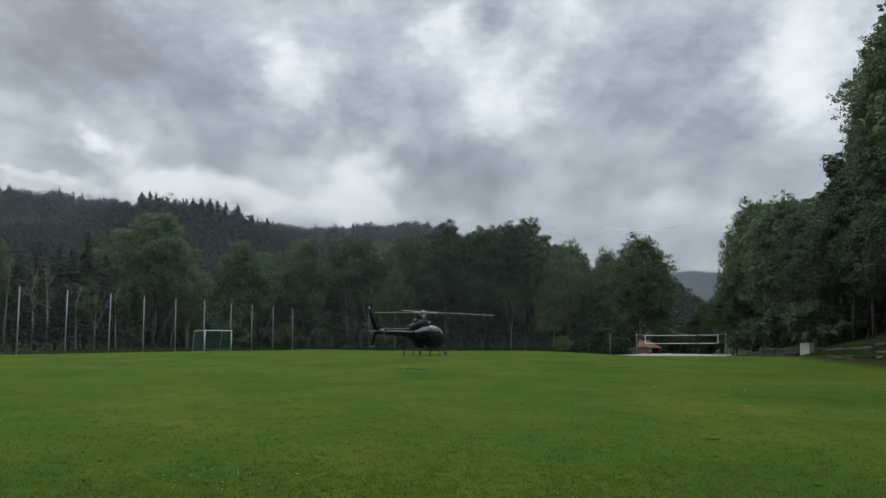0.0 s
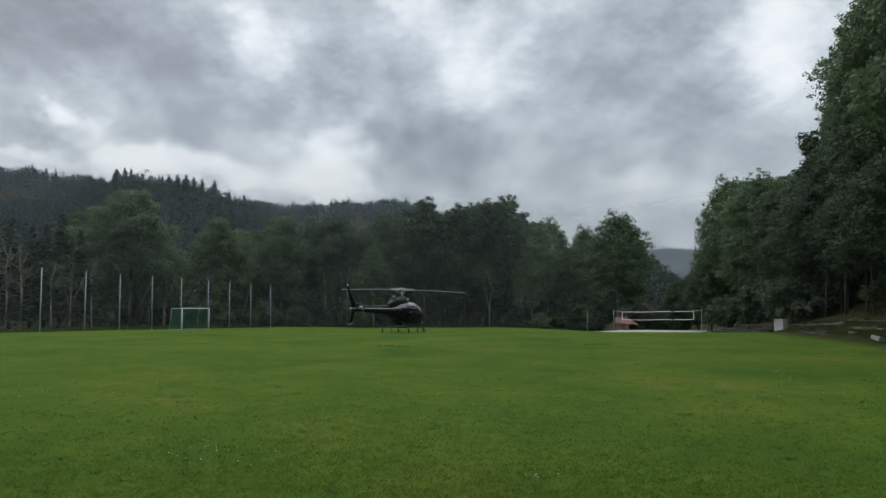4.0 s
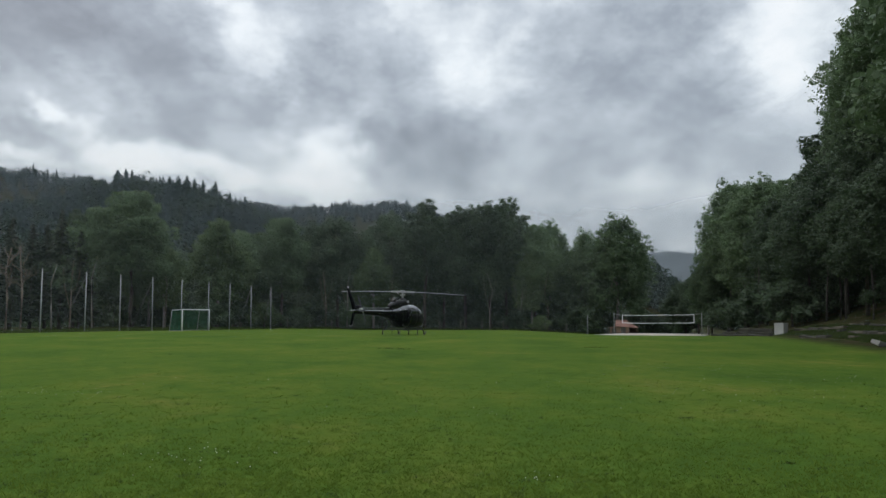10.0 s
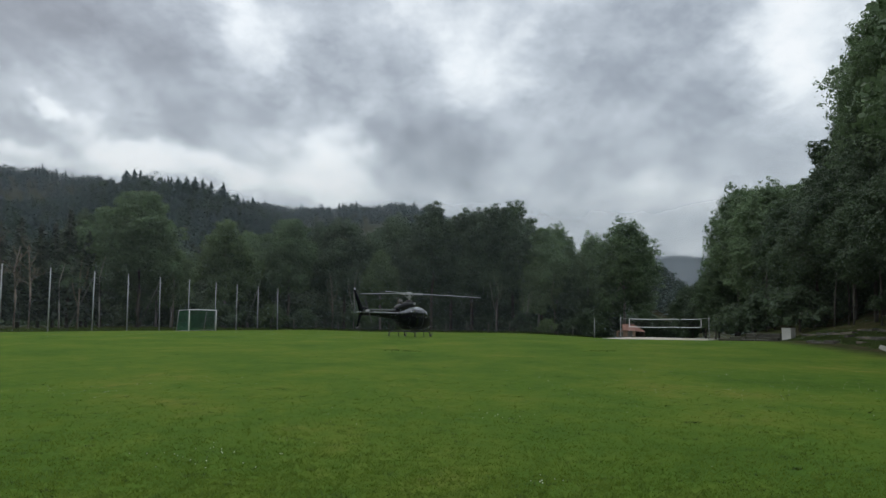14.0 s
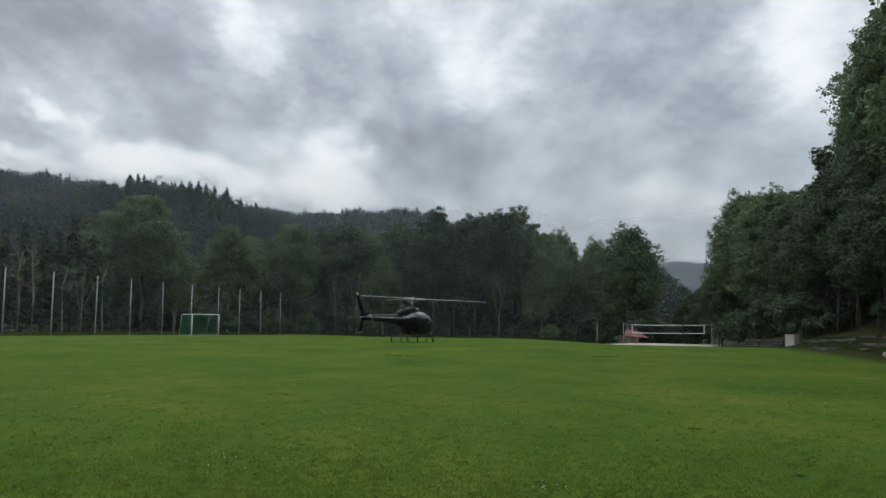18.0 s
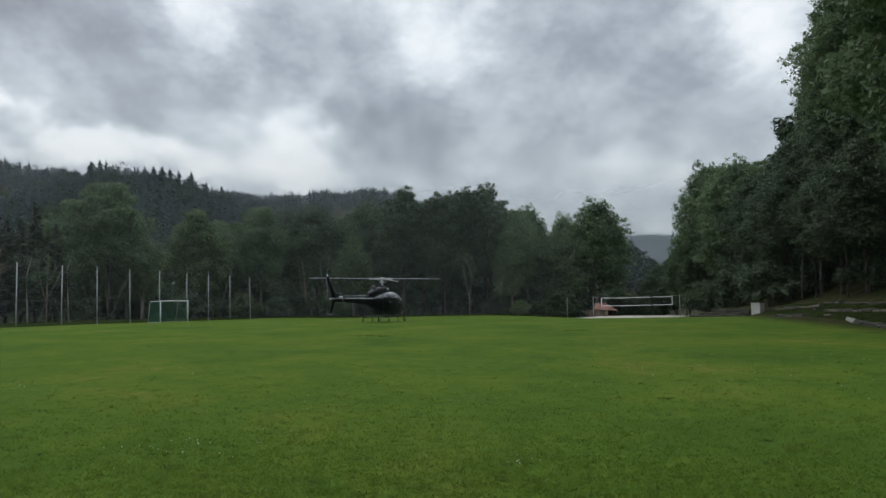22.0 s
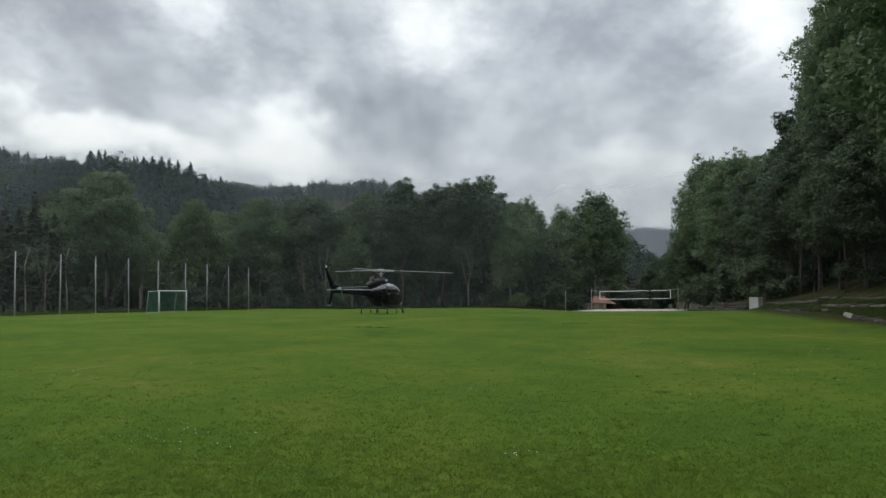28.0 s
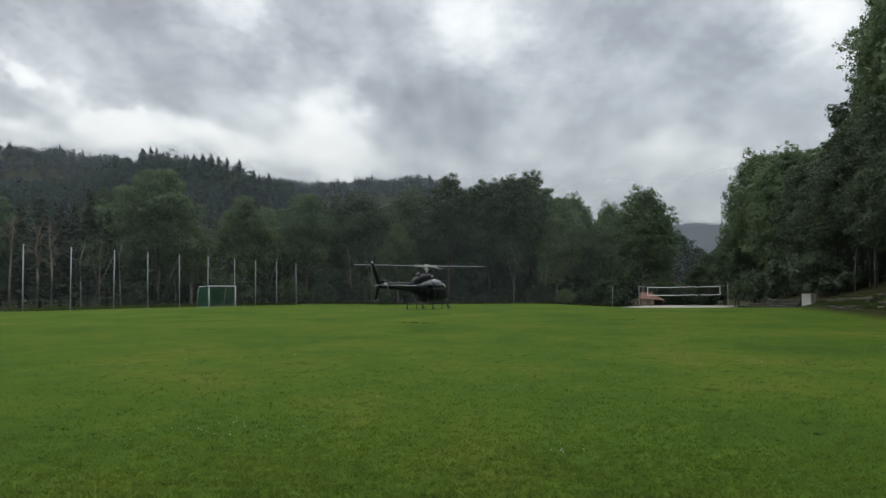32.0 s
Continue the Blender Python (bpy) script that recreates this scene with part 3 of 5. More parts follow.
# trees of the bank and of the slope beside the field
SLOPE = [
    (P_AIRY, [(20.1, 104.5, 1.27, 10, 0.9), (21.9, 94, 1.10, 120, 1.0), (18.7, 104, 0.62, 200, 1.0)]),
    (P_ROUND, [(21.1, 102, 1.08, 70, 1.1), (24.2, 90, 0.86, 0, 1.0)]),
    (P_ROUND_D, [(18.9, 112, 0.50, 160, 1.1), (17.3, 113, 0.46, 20, 1.3), (18.1, 109, 0.50, 70, 1.2), (16.9, 120, 0.40, 210, 1.3), (23.4, 88, 0.78, 30, 1.0)]),
    (P_WIDE, [(22.4, 112, 0.84, 20, 1.0), (23.2, 99, 0.94, 190, 1.0), (25.7, 86, 0.86, 60, 0.9)]),
    (P_BACK, [(24.6, 106, 0.84, 80, 1.1), (26.6, 100, 1.03, 140, 1.1), (28.6, 98, 1.08, 200, 1.1), (31, 84, 1.0, 260, 1.1)]),
    (P_WIDE_D, [(29.5, 70, 1.0, 50, 1.0)]),
    (P_ROUND_D, [(24.7, 74, 0.72, 130, 1.1), (26.8, 71, 0.78, 15, 1.1), (27.9, 66, 0.62, 200, 1.2), (29.3, 62, 0.66, 60, 1.2), (28.8, 71, 0.72, 260, 1.2), (30.6, 59, 0.7, 320, 1.2)]),
    (P_TALL, [(26.0, 78, 0.82, 0, 1.1), (27.5, 80, 1.02, 90, 1.2), (28.3, 68, 0.82, 40, 1.0)]),
    (P_BIG, [(28.6, 76, 0.90, 0, 0.95), (30.6, 70, 1.0, 100, 1.0), (33.5, 66, 1.05, 200, 1.0), (28.3, 88, 0.90, 300, 0.8), (34, 57, 0.9, 10, 1.0)]),
    # mostly out of view, added to shade the field's right side and the bank
    (P_BIG_SHADE, [(36, 47, 0.9, 40, 1.1), (37, 37, 0.85, 80, 1.1), (42, 32, 0.9, 130, 1.1), (50, 28, 0.9, 160, 1.1), (61, 26, 0.85, 220, 1.1), (75, 25, 0.9, 250, 1.1), (40, 41, 0.9, 70, 1.1), (41, 50, 0.95, 170, 1.1), (45, 37, 0.9, 20, 1.1), (34.5, 42, 0.85, 200, 1.0), (37, 33, 0.8, 120, 1.0), (34, 52, 0.8, 310, 1.0)]),
]
SHRUBS = [
    (P_BUSH_D, [(-15.5, 100), (-12.8, 107), (-8.2, 113)]),
    (P_BUSH, [(-4.4, 113.5), (6.4, 114), (10.7, 114)]),
    (P_BUSH_D, [(17.4, 116), (19.9, 99), (22.2, 84), (24.4, 78), (29.6, 63), (20.9, 90), (23.7, 72), (26.9, 80), (27.9, 82), (25.4, 84), (16.9, 113), (14.6, 119), (15.3, 121), (16.1, 119), (16.8, 122), (14.0, 121), (15.7, 126), (26.6, 73), (25.8, 75), (28.2, 72),
              (-13.9, 103)]),
    (P_BUSH2, [(-10.4, 112), (-1.0, 113.5), (8.0, 113)]),
]
for proto, rows in WOOD:
    for az, d, s, turn, wide in rows:
        plant_at(proto, az, d, s, turn, wide)["group"] = "wood behind the field"
for proto, rows in SLOPE:
    for az, d, s, turn, wide in rows:
        plant_at(proto, az, d, s, turn, wide)["group"] = "trees on the bank"
rng_s = random.Random(5)
for i in range(30):
    az = -17.5 + i * 1.0 + rng_s.uniform(-0.3, 0.3)
    if az < 13.5:
        plant_at(P_BUSH_D, az, rng_s.uniform(118, 128), rng_s.uniform(1.1, 1.7), rng_s.uniform(0, 360), rng_s.uniform(0.9, 1.2))["group"] = "shrubs at the wood's edge"
for proto, rows in SHRUBS:
    for az, d in rows:
        plant_at(proto, az, d, rng_s.uniform(0.7, 1.25), rng_s.uniform(0, 360), rng_s.uniform(0.9, 1.3))["group"] = "shrubs at the wood's edge"
for proto in (P_BACK, P_BIG_SHADE, P_ROUND_D, P_WIDE_D, P_BUSH_D, P_ROUND, P_TALL, P_LIGHT, P_WIDE, P_AIRY, P_BUSH, P_BUSH2, P_BIG, P_SPRUCE):
    drop_proto(proto)


def far_wood(name, label, seed, count, az0, az1, r0, r1, h0, h1, mat, tiers=4, sides=7, round_share=0.0, reach=0.17):
    """A far wood in one mesh: jagged spruces in tiers, with some round crowns between them."""
    rng = np.random.default_rng(seed)
    verts, faces = [], []
    for _ in range(count):
        az, r = rng.uniform(az0, az1), rng.uniform(r0, r1)
        x, y = polar(az, r)
        z, h = lz(x, y) - 0.5, rng.uniform(h0, h1)
        if rng.random() < 0.10:
            h *= 1.18
        wide = h * reach * rng.uniform(0.8, 1.2)
        rnd = rng.random() < round_share
        if rnd:
            h *= 0.72
        for k in range(tiers):
            f0, f1 = k / tiers, (k + 1.25) / tiers
            zb, zt = z + h * (0.12 + 0.88 * f0), z + h * min(1.0, 0.12 + 0.88 * f1)
            rb = wide * (math.sin(math.pi * (0.25 + 0.6 * f0)) * 1.5 if rnd else (1 - f0) ** 0.9 + 0.04)
            n0 = len(verts)
            a0 = rng.uniform(0, 6.28)
            for s in range(sides):
                a = a0 + 6.283 * s / sides
                q = rb * (1.15 if s % 2 else 0.62) * rng.uniform(0.8, 1.2)
                verts.append((x + q * math.cos(a), y + q * math.sin(a), zb - (0.04 * h if s % 2 else 0.0)))
            verts.append((x, y, zt))
            faces.extend((n0 + s, n0 + (s + 1) % sides, n0 + sides) for s in range(sides))
    ob = new(name, arrays_mesh(name, verts, faces, mat))
    return tagged(ob, label, "forest", kind="stuff")


# far greens, with the blue of haze mixed into the colour
M_FAR = leaf_material("far_needle_hazed", (0.022, 0.040, 0.040), (0.066, 0.100, 0.092), 0.52, 0.8, 0.055)
M_FAR_LEAF = leaf_material("far_leaf_hazed", (0.030, 0.050, 0.038), (0.078, 0.112, 0.076), 0.52, 0.8, 0.06)


def cone_wood(name, label, seed, count, az0, az1, r0, r1, h0, h1, mat, reach=0.19, tiers=15, fan=7):
    """A far wood of spruces in one mesh: each a dark core and tiers of drooping boughs."""
    rng = np.random.default_rng(seed)
    az, r = np.radians(rng.uniform(az0, az1, count)), np.sqrt(rng.uniform(r0 ** 2, r1 ** 2, count))
    x, y = r * np.sin(az), r * np.cos(az)
    z = land(x, y)
    tall = rng.random(count)
    # they stand in groups: some stretches are tall, some are young growth
    stand = 0.5 + 0.5 * np.sin(az * 95 + 1.7 * np.sin(az * 41)) * np.sin(r * 0.05 + az * 23)
    h = (h0 + (h1 - h0) * np.clip(0.25 + 0.6 * stand + rng.normal(0, 0.22, count), 0, 1.3)) * np.where(tall > 0.7, 0.7, 1.0)
    w = h * reach * rng.uniform(0.65, 1.35, count)
    per = tiers * fan
    f = np.tile(np.repeat(np.arange(tiers) / tiers, fan), (count, 1)) + rng.uniform(0, 0.9 / tiers, (count, per))
    a = rng.uniform(0, 6.283, (count, per))
    q = w[:, None] * ((1 - f) ** 0.66 + 0.03) * rng.uniform(0.55, 1.15, (count, per))
    zr = z[:, None] + h[:, None] * (0.08 + 0.92 * f)
    ca, sa = np.cos(a), np.sin(a)

    def at(along, side, drop):
        return np.stack([x[:, None] + ca * q * along - sa * q * side, y[:, None] + sa * q * along + ca * q * side, zr + q * drop], 2)
    p = np.stack([at(0, 0, 0.35), at(0.62, 0.36, -0.30), at(1.0, 0, -0.22), at(0.62, -0.36, -0.30)], 2).reshape(-1, 3)
    # the core: six steep faces, each a kite up to the tip
    ang = np.arange(6) * 1.047 + rng.uniform(0, 6.28, (count, 1))
    core = w[:, None] * 0.52
    foot = [np.stack([x[:, None] + np.cos(ang + d) * core * k, y[:, None] + np.sin(ang + d) * core * k, np.repeat((z + h * u)[:, None], 6, 1)], 2)
            for d, k, u in ((0.0, 1.0, 0.05), (1.047, 1.0, 0.05), (0.52, 0.16, 0.86), (0.5, 0.16, 0.865))]
    c = np.stack(foot, 2).reshape(-1, 3)
    tip = np.stack([np.stack([x + d, y + e, z + h * u], 1) for d, e, u in ((0.16, 0, 0.86), (0, 0.1, 0.9), (0, 0, 1.0), (-0.16, 0, 0.86))], 1).reshape(-1, 3)
    return tagged(new(name, quads_mesh(name, np.concatenate([p, c, tip]), mat)), label, "forest", kind="stuff")


def spray_wood(name, label, seed, count, az0, az1, r0, r1, h0, h1, mat, per, size, round_share, reach=0.19):
    """A far wood in one mesh: spruces and round crowns made of many needle sprays."""
    rng = np.random.default_rng(seed)
    az, r = np.radians(rng.uniform(az0, az1, count)), np.sqrt(rng.uniform(r0 ** 2, r1 ** 2, count))
    x, y = r * np.sin(az), r * np.cos(az)
    z = land(x, y)
    h = rng.uniform(h0, h1, count) * np.where(rng.random(count) < 0.12, 1.22, 1.0)
    rnd = rng.random(count) < round_share
    h = np.where(rnd, h * 0.78, h)
    w = h * reach * rng.uniform(0.75, 1.25, count)
    f = rng.uniform(0.0, 1.0, (count, per)) ** 0.9
    prof = np.where(rnd[:, None], 1.5 * np.sqrt(np.clip(1 - (2 * np.clip(f, 0.12, 1) - 1) ** 2, 0, 1)), (1 - f) ** 0.85 + 0.03)
    # whorls: the reach of the boughs swells and shrinks up the stem
    prof = prof * np.where(rnd[:, None], 1.0, 0.78 + 0.30 * np.sin(f * h[:, None] * 4.2 + x[:, None]))
    a = rng.uniform(0, 6.283, (count, per))
    q = rng.uniform(0.45, 1.0, (count, per)) * prof * w[:, None]
    px, py = x[:, None] + np.cos(a) * q, y[:, None] + np.sin(a) * q
    pz = z[:, None] + h[:, None] * (0.10 + 0.90 * f) - np.where(rnd[:, None], 0, 0.22) * q
    c = np.stack([px, py, pz], 2).reshape(-1, 3)
    up = np.where(rnd[:, None], 0.5 + f, 0.9)
    nrm = np.stack([np.cos(a) * 0.8, np.sin(a) * 0.8, up], 2).reshape(-1, 3)
    ob = new(name, quads_mesh(name, leaf_quads(rng, c, nrm, (size * (1.15 - 0.75 * f * ~rnd[:, None])).ravel()), mat))
    return tagged(ob, label, "forest", kind="stuff")


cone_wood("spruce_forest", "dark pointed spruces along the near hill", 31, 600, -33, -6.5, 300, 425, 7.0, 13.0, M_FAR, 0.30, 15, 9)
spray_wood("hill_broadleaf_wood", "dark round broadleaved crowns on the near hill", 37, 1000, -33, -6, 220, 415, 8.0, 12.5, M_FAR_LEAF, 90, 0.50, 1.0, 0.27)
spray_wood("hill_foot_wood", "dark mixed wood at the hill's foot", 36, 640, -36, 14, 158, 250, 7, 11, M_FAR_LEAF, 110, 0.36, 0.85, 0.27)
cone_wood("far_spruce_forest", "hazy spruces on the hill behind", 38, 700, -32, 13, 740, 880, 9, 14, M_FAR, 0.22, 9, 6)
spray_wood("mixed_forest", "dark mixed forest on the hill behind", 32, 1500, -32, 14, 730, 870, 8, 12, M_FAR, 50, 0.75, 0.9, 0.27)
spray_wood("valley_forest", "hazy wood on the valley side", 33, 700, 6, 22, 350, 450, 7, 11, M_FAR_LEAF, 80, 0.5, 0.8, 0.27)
spray_wood("slope_wood", "dark wood higher up the bank", 39, 420, 21, 62, 92, 150, 8, 13, M_LEAF_SHADED, 110, 0.30, 1.0, 0.27)
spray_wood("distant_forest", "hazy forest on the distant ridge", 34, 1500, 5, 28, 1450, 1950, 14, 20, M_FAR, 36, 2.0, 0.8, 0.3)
spray_wood("undergrowth", "dark undergrowth beneath the trees behind the field", 40, 640, -32, 14, 122, 150, 5.0, 9.5, M_LEAF_SHADED, 90, 0.24, 1.0, 0.30)
# out of view behind the eye, added to darken reflections and side light
far_wood("wood_behind", "unseen dark wood behind the viewer, added to darken reflections", 35, 1500, 65, 295, 75, 190, 12, 20, M_FAR, 3, 7, 0.8, 0.22)


def build_haze():
    """Added haze sheets: one near, one along the wood's edge, three before the hills."""
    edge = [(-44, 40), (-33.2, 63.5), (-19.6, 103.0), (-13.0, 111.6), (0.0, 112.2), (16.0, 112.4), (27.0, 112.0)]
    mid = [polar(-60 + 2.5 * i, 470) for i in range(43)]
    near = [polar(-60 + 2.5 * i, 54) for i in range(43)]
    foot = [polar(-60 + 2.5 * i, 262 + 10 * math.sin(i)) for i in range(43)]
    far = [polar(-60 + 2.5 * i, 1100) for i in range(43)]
    # the near sheet lifts the dark tones, as a veil in the lens would
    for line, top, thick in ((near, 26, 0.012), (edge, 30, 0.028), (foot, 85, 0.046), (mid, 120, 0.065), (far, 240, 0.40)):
        m, nt, b = material("haze_sheet")
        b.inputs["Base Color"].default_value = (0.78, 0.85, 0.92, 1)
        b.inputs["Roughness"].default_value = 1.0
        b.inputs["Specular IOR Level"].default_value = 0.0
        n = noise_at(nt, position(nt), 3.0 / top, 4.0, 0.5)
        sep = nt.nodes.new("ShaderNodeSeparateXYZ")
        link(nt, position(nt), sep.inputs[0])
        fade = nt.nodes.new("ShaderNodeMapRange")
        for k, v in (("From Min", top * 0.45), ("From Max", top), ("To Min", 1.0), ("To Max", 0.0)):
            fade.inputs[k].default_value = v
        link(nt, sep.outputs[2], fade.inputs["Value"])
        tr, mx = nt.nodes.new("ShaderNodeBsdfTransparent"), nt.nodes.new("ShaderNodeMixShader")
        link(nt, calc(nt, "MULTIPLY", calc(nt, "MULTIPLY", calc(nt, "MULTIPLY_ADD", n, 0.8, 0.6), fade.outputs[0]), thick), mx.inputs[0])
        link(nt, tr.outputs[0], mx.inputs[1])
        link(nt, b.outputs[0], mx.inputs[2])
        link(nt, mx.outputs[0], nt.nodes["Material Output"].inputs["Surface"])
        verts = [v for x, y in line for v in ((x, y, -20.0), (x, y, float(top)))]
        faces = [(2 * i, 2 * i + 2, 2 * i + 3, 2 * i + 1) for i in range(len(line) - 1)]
        tagged(new("mist", arrays_mesh("mist", verts, faces, m)), "thin pale sheet added for haze", "mist", kind="stuff")


build_haze()


def dead_tree(az, d, height, seed):
    """A bare trunk with broken limbs and fine dry twigs."""
    rg = random.Random(seed)
    x, y = polar(az, d)
    t = new("dead_tree")
    t.matrix_basis = pose(x, y, lz(x, y))
    tagged(t, "bare dead tree with brown broken limbs", "tree")
    part("trunk", one_tube([(0, 0, -0.3), (0.08, 0, height * 0.4), (rg.uniform(-.2, .2), 0, height * 0.7), (rg.uniform(-.4, .4), 0, height)], 0.14, 0.03, 8), M_DEAD, t, "", True)
    for k in range(7):
        f = rg.uniform(0.45, 0.95)
        a, l = rg.uniform(0, 6.28), rg.uniform(0.7, 2.6) * (1.2 - f * 0.6)
        p = Vector((0.05, 0, height * f))
        dirn = Vector((math.cos(a), math.sin(a), 0))
        pts = [p]
        for s in range(4):
            p = p + dirn * l * rg.uniform(0.12, 0.34) + Vector((rg.uniform(-.1, .1), rg.uniform(-.1, .1), l * rg.uniform(0.0, 0.42)))
            pts.append(p)
        limb = part("limb", one_tube(pts, 0.05, 0.01, 6), M_DEAD, t, "", True)
        bm = bmesh.new()
        for s in range(9):
            q = pts[rg.randint(1, 4)]
            v = Vector((rg.uniform(-1, 1), rg.uniform(-1, 1), rg.uniform(-0.2, 1))) * rg.uniform(0.4, 1.0)
            tube(bm, [q, q + v * 0.5 + Vector((0, 0, 0.08)), q + v], 0.014, 0.004, 4)
        part("twigs", bm, M_DEAD, limb)


def bare_stem(az, d, height, seed, mat=M_BARK_PALE, fork=True):
    """A slim pale trunk that shows before the dark wood, with a thin tuft of leaves on top."""
    rg = np.random.default_rng(seed)
    x, y = polar(az, d)
    t = new("birch_tree")
    t.matrix_basis = pose(x, y, lz(x, y))
    tagged(t, "slim pale-stemmed tree before the dark wood", "tree")
    part("trunk", one_tube([(0, 0, -0.3), (rg.uniform(-.15, .15), 0, height * 0.35), (rg.uniform(-.4, .4), 0, height * 0.7), (rg.uniform(-.5, .5), 0, height)], 0.085, 0.03, 8), mat, t, "", True)
    if fork:
        for s in (-1, 1):
            part("limb", one_tube([(0, 0, height * (0.42 + 0.1 * s)), (0.55 * s, 0, height * 0.62), (0.8 * s, 0.2, height * 0.9)], 0.045, 0.015, 6), mat, t, "", True)
    lobes = [((rg.uniform(-0.9, 0.9), rg.uniform(-0.9, 0.9), height * rg.uniform(0.62, 1.05)), (rg.uniform(0.3, 0.7), rg.uniform(0.3, 0.7), rg.uniform(0.3, 0.6))) for _ in range(11)]
    c, n = crown_points(rg, lobes, 9.0, 0.2)
    part_mesh("crown", quads_mesh("crown", leaf_quads(rg, c, n, 0.10), M_LEAF_SHADED), t)


dead_tree(-25.7, 82, 7.2, 1)
dead_tree(-27.2, 88, 8.5, 2)
dead_tree(-24.9, 90, 8.0, 4)
for az, d, hh, sd, fk in ((4.56, 112.0, 7.5, 1, True), (-23.2, 84, 6.0, 2, False), (-20.9, 88, 7.0, 3, False), (-5.0, 113, 8.0, 4, True), (6.6, 114, 7.0, 7, True)):
    bare_stem(az, d, hh, sd, M_BARK_PALE, fk)
for az, d, hh, sd in ((21.75, 84, 5.5, 11), (20.9, 88, 5.0, 12), (25.6, 70, 5.5, 13), (26.4, 68, 6.0, 14), (26.7, 67.5, 5.5, 15), (28.2, 62, 6.5, 16)):
    bare_stem(az, d, hh, sd, M_BARK, False)
for az, d, hh, sd in ((-22.2, 86, 6.5, 21), (-16.6, 99, 7.0, 23), (-12.4, 109, 7.0, 25), (-6.4, 113.5, 7.5, 27), (-2.0, 114, 7.0, 29), (8.4, 114, 8.0, 31)):
    bare_stem(az, d, hh, sd, M_DEAD, sd % 3 == 0)


# ---- the helicopter ----
def paint_material(name, c, rough=0.22, metal=0.0, coat=0.6):
    m, nt, b = material(name)
    n = noise_at(nt, coords(nt), 3.0, 5.0)
    dirt = noise_at(nt, coords(nt), 0.9, 6.0, 0.65)
    link(nt, mix_rgb(nt, calc(nt, "MULTIPLY", dirt, 0.25), c, tuple(min(1, v * 1.5 + 0.004) for v in c)), b.inputs["Base Color"])
    link(nt, calc(nt, "MULTIPLY_ADD", n, 0.14, rough - 0.05), b.inputs["Roughness"])
    b.inputs["Metallic"].default_value = metal
    b.inputs["Coat Weight"].default_value = coat
    b.inputs["Coat Roughness"].default_value = 0.12
    return m


M_BLACK = paint_material("black_gloss_paint", (0.006, 0.006, 0.008), 0.10, 0, 1.0)
M_BLACK.node_tree.nodes["Principled BSDF"].inputs["Specular IOR Level"].default_value = 1.0
# the grey stands in for the sky's sheen on the black roof
M_ROOF_SHEEN = paint_material("roof_sheen_grey", (0.060, 0.062, 0.068), 0.16, 0.2, 1.0)
M_SATIN = paint_material("black_satin_paint", (0.005, 0.005, 0.007), 0.45, 0, 0.0)
M_SATIN.node_tree.nodes["Principled BSDF"].inputs["Specular IOR Level"].default_value = 0.05
M_COWL = paint_material("dark_cowling_paint", (0.006, 0.006, 0.008), 0.40, 0, 0.05)
M_COWL.node_tree.nodes["Principled BSDF"].inputs["Specular IOR Level"].default_value = 0.2
M_SILVER = paint_material("tailplane_and_highlight_grey", (0.40, 0.41, 0.43), 0.3)
M_SHAFT = paint_material("grey_cover_paint", (0.16, 0.165, 0.17), 0.35)
M_GEAR = paint_material("black_gear_paint", (0.018, 0.018, 0.018), 0.5, 0, 0.1)
M_BLADE = simple_material("blade_grey", (0.50, 0.51, 0.52), (0.60, 0.61, 0.62), 2, 0.4)
M_HUB = simple_material("hub_metal", (0.45, 0.45, 0.43), (0.72, 0.72, 0.70), 5, 0.35, 0.3)
M_TAILBLADE = simple_material("tail_blade_grey", (0.08, 0.08, 0.085), (0.15, 0.15, 0.155), 3, 0.45)
M_EXHAUST = simple_material("exhaust_steel", (0.07, 0.065, 0.06), (0.26, 0.25, 0.24), 5, 0.4, 0.8)
M_RED = paint_material("red_beacon_glass", (0.35, 0.02, 0.015), 0.15)


def glass_material():
    m, nt, b = material("tinted_glass")
    b.inputs["Base Color"].default_value = (0.012, 0.014, 0.016, 1)
    b.inputs["Roughness"].default_value = 0.04
    b.inputs["IOR"].default_value = 1.5
    n = noise_at(nt, coords(nt), 1.6, 2.0)
    bump(nt, n, 0.03, 0.05, b)
    return m


M_GLASS = glass_material()

# along the fuselage, nose last: y, middle height, half width, half height, squareness
HULL = [(-6.75, 1.68, 0.09, 0.10, 2.0), (-6.5, 1.67, 0.13, 0.14, 2.0), (-4.6, 1.64, 0.16, 0.18, 2.1), (-2.9, 1.58, 0.22, 0.25, 2.2),
        (-2.1, 1.53, 0.30, 0.32, 2.4), (-1.4, 1.46, 0.46, 0.46, 2.5), (-0.8, 1.43, 0.72, 0.68, 2.5), (-0.3, 1.37, 0.90, 0.84, 2.5), (0.4, 1.36, 0.93, 0.86, 2.5),
        (0.9, 1.35, 0.92, 0.85, 2.5), (1.35, 1.31, 0.87, 0.80, 2.45), (1.75, 1.23, 0.77, 0.70, 2.4), (2.15, 1.14, 0.63, 0.55, 2.3),
        (2.5, 1.06, 0.43, 0.38, 2.4), (2.75, 1.0, 0.15, 0.14, 2.1)]


def hull_at(y, a, out=0.0):
    """A point of the hull's skin: y along it, a round it in degrees, 0 to the right and 90 up."""
    ys = [h[0] for h in HULL]
    zc, w, h, e = (float(np.interp(y, ys, [r[i] for r in HULL])) for i in (1, 2, 3, 4))
    c, s = math.cos(radians(a)), math.sin(radians(a))
    return Vector((math.copysign(abs(c) ** (2 / e), c) * (w + out), y, zc + math.copysign(abs(s) ** (2 / e), s) * (h + out)))


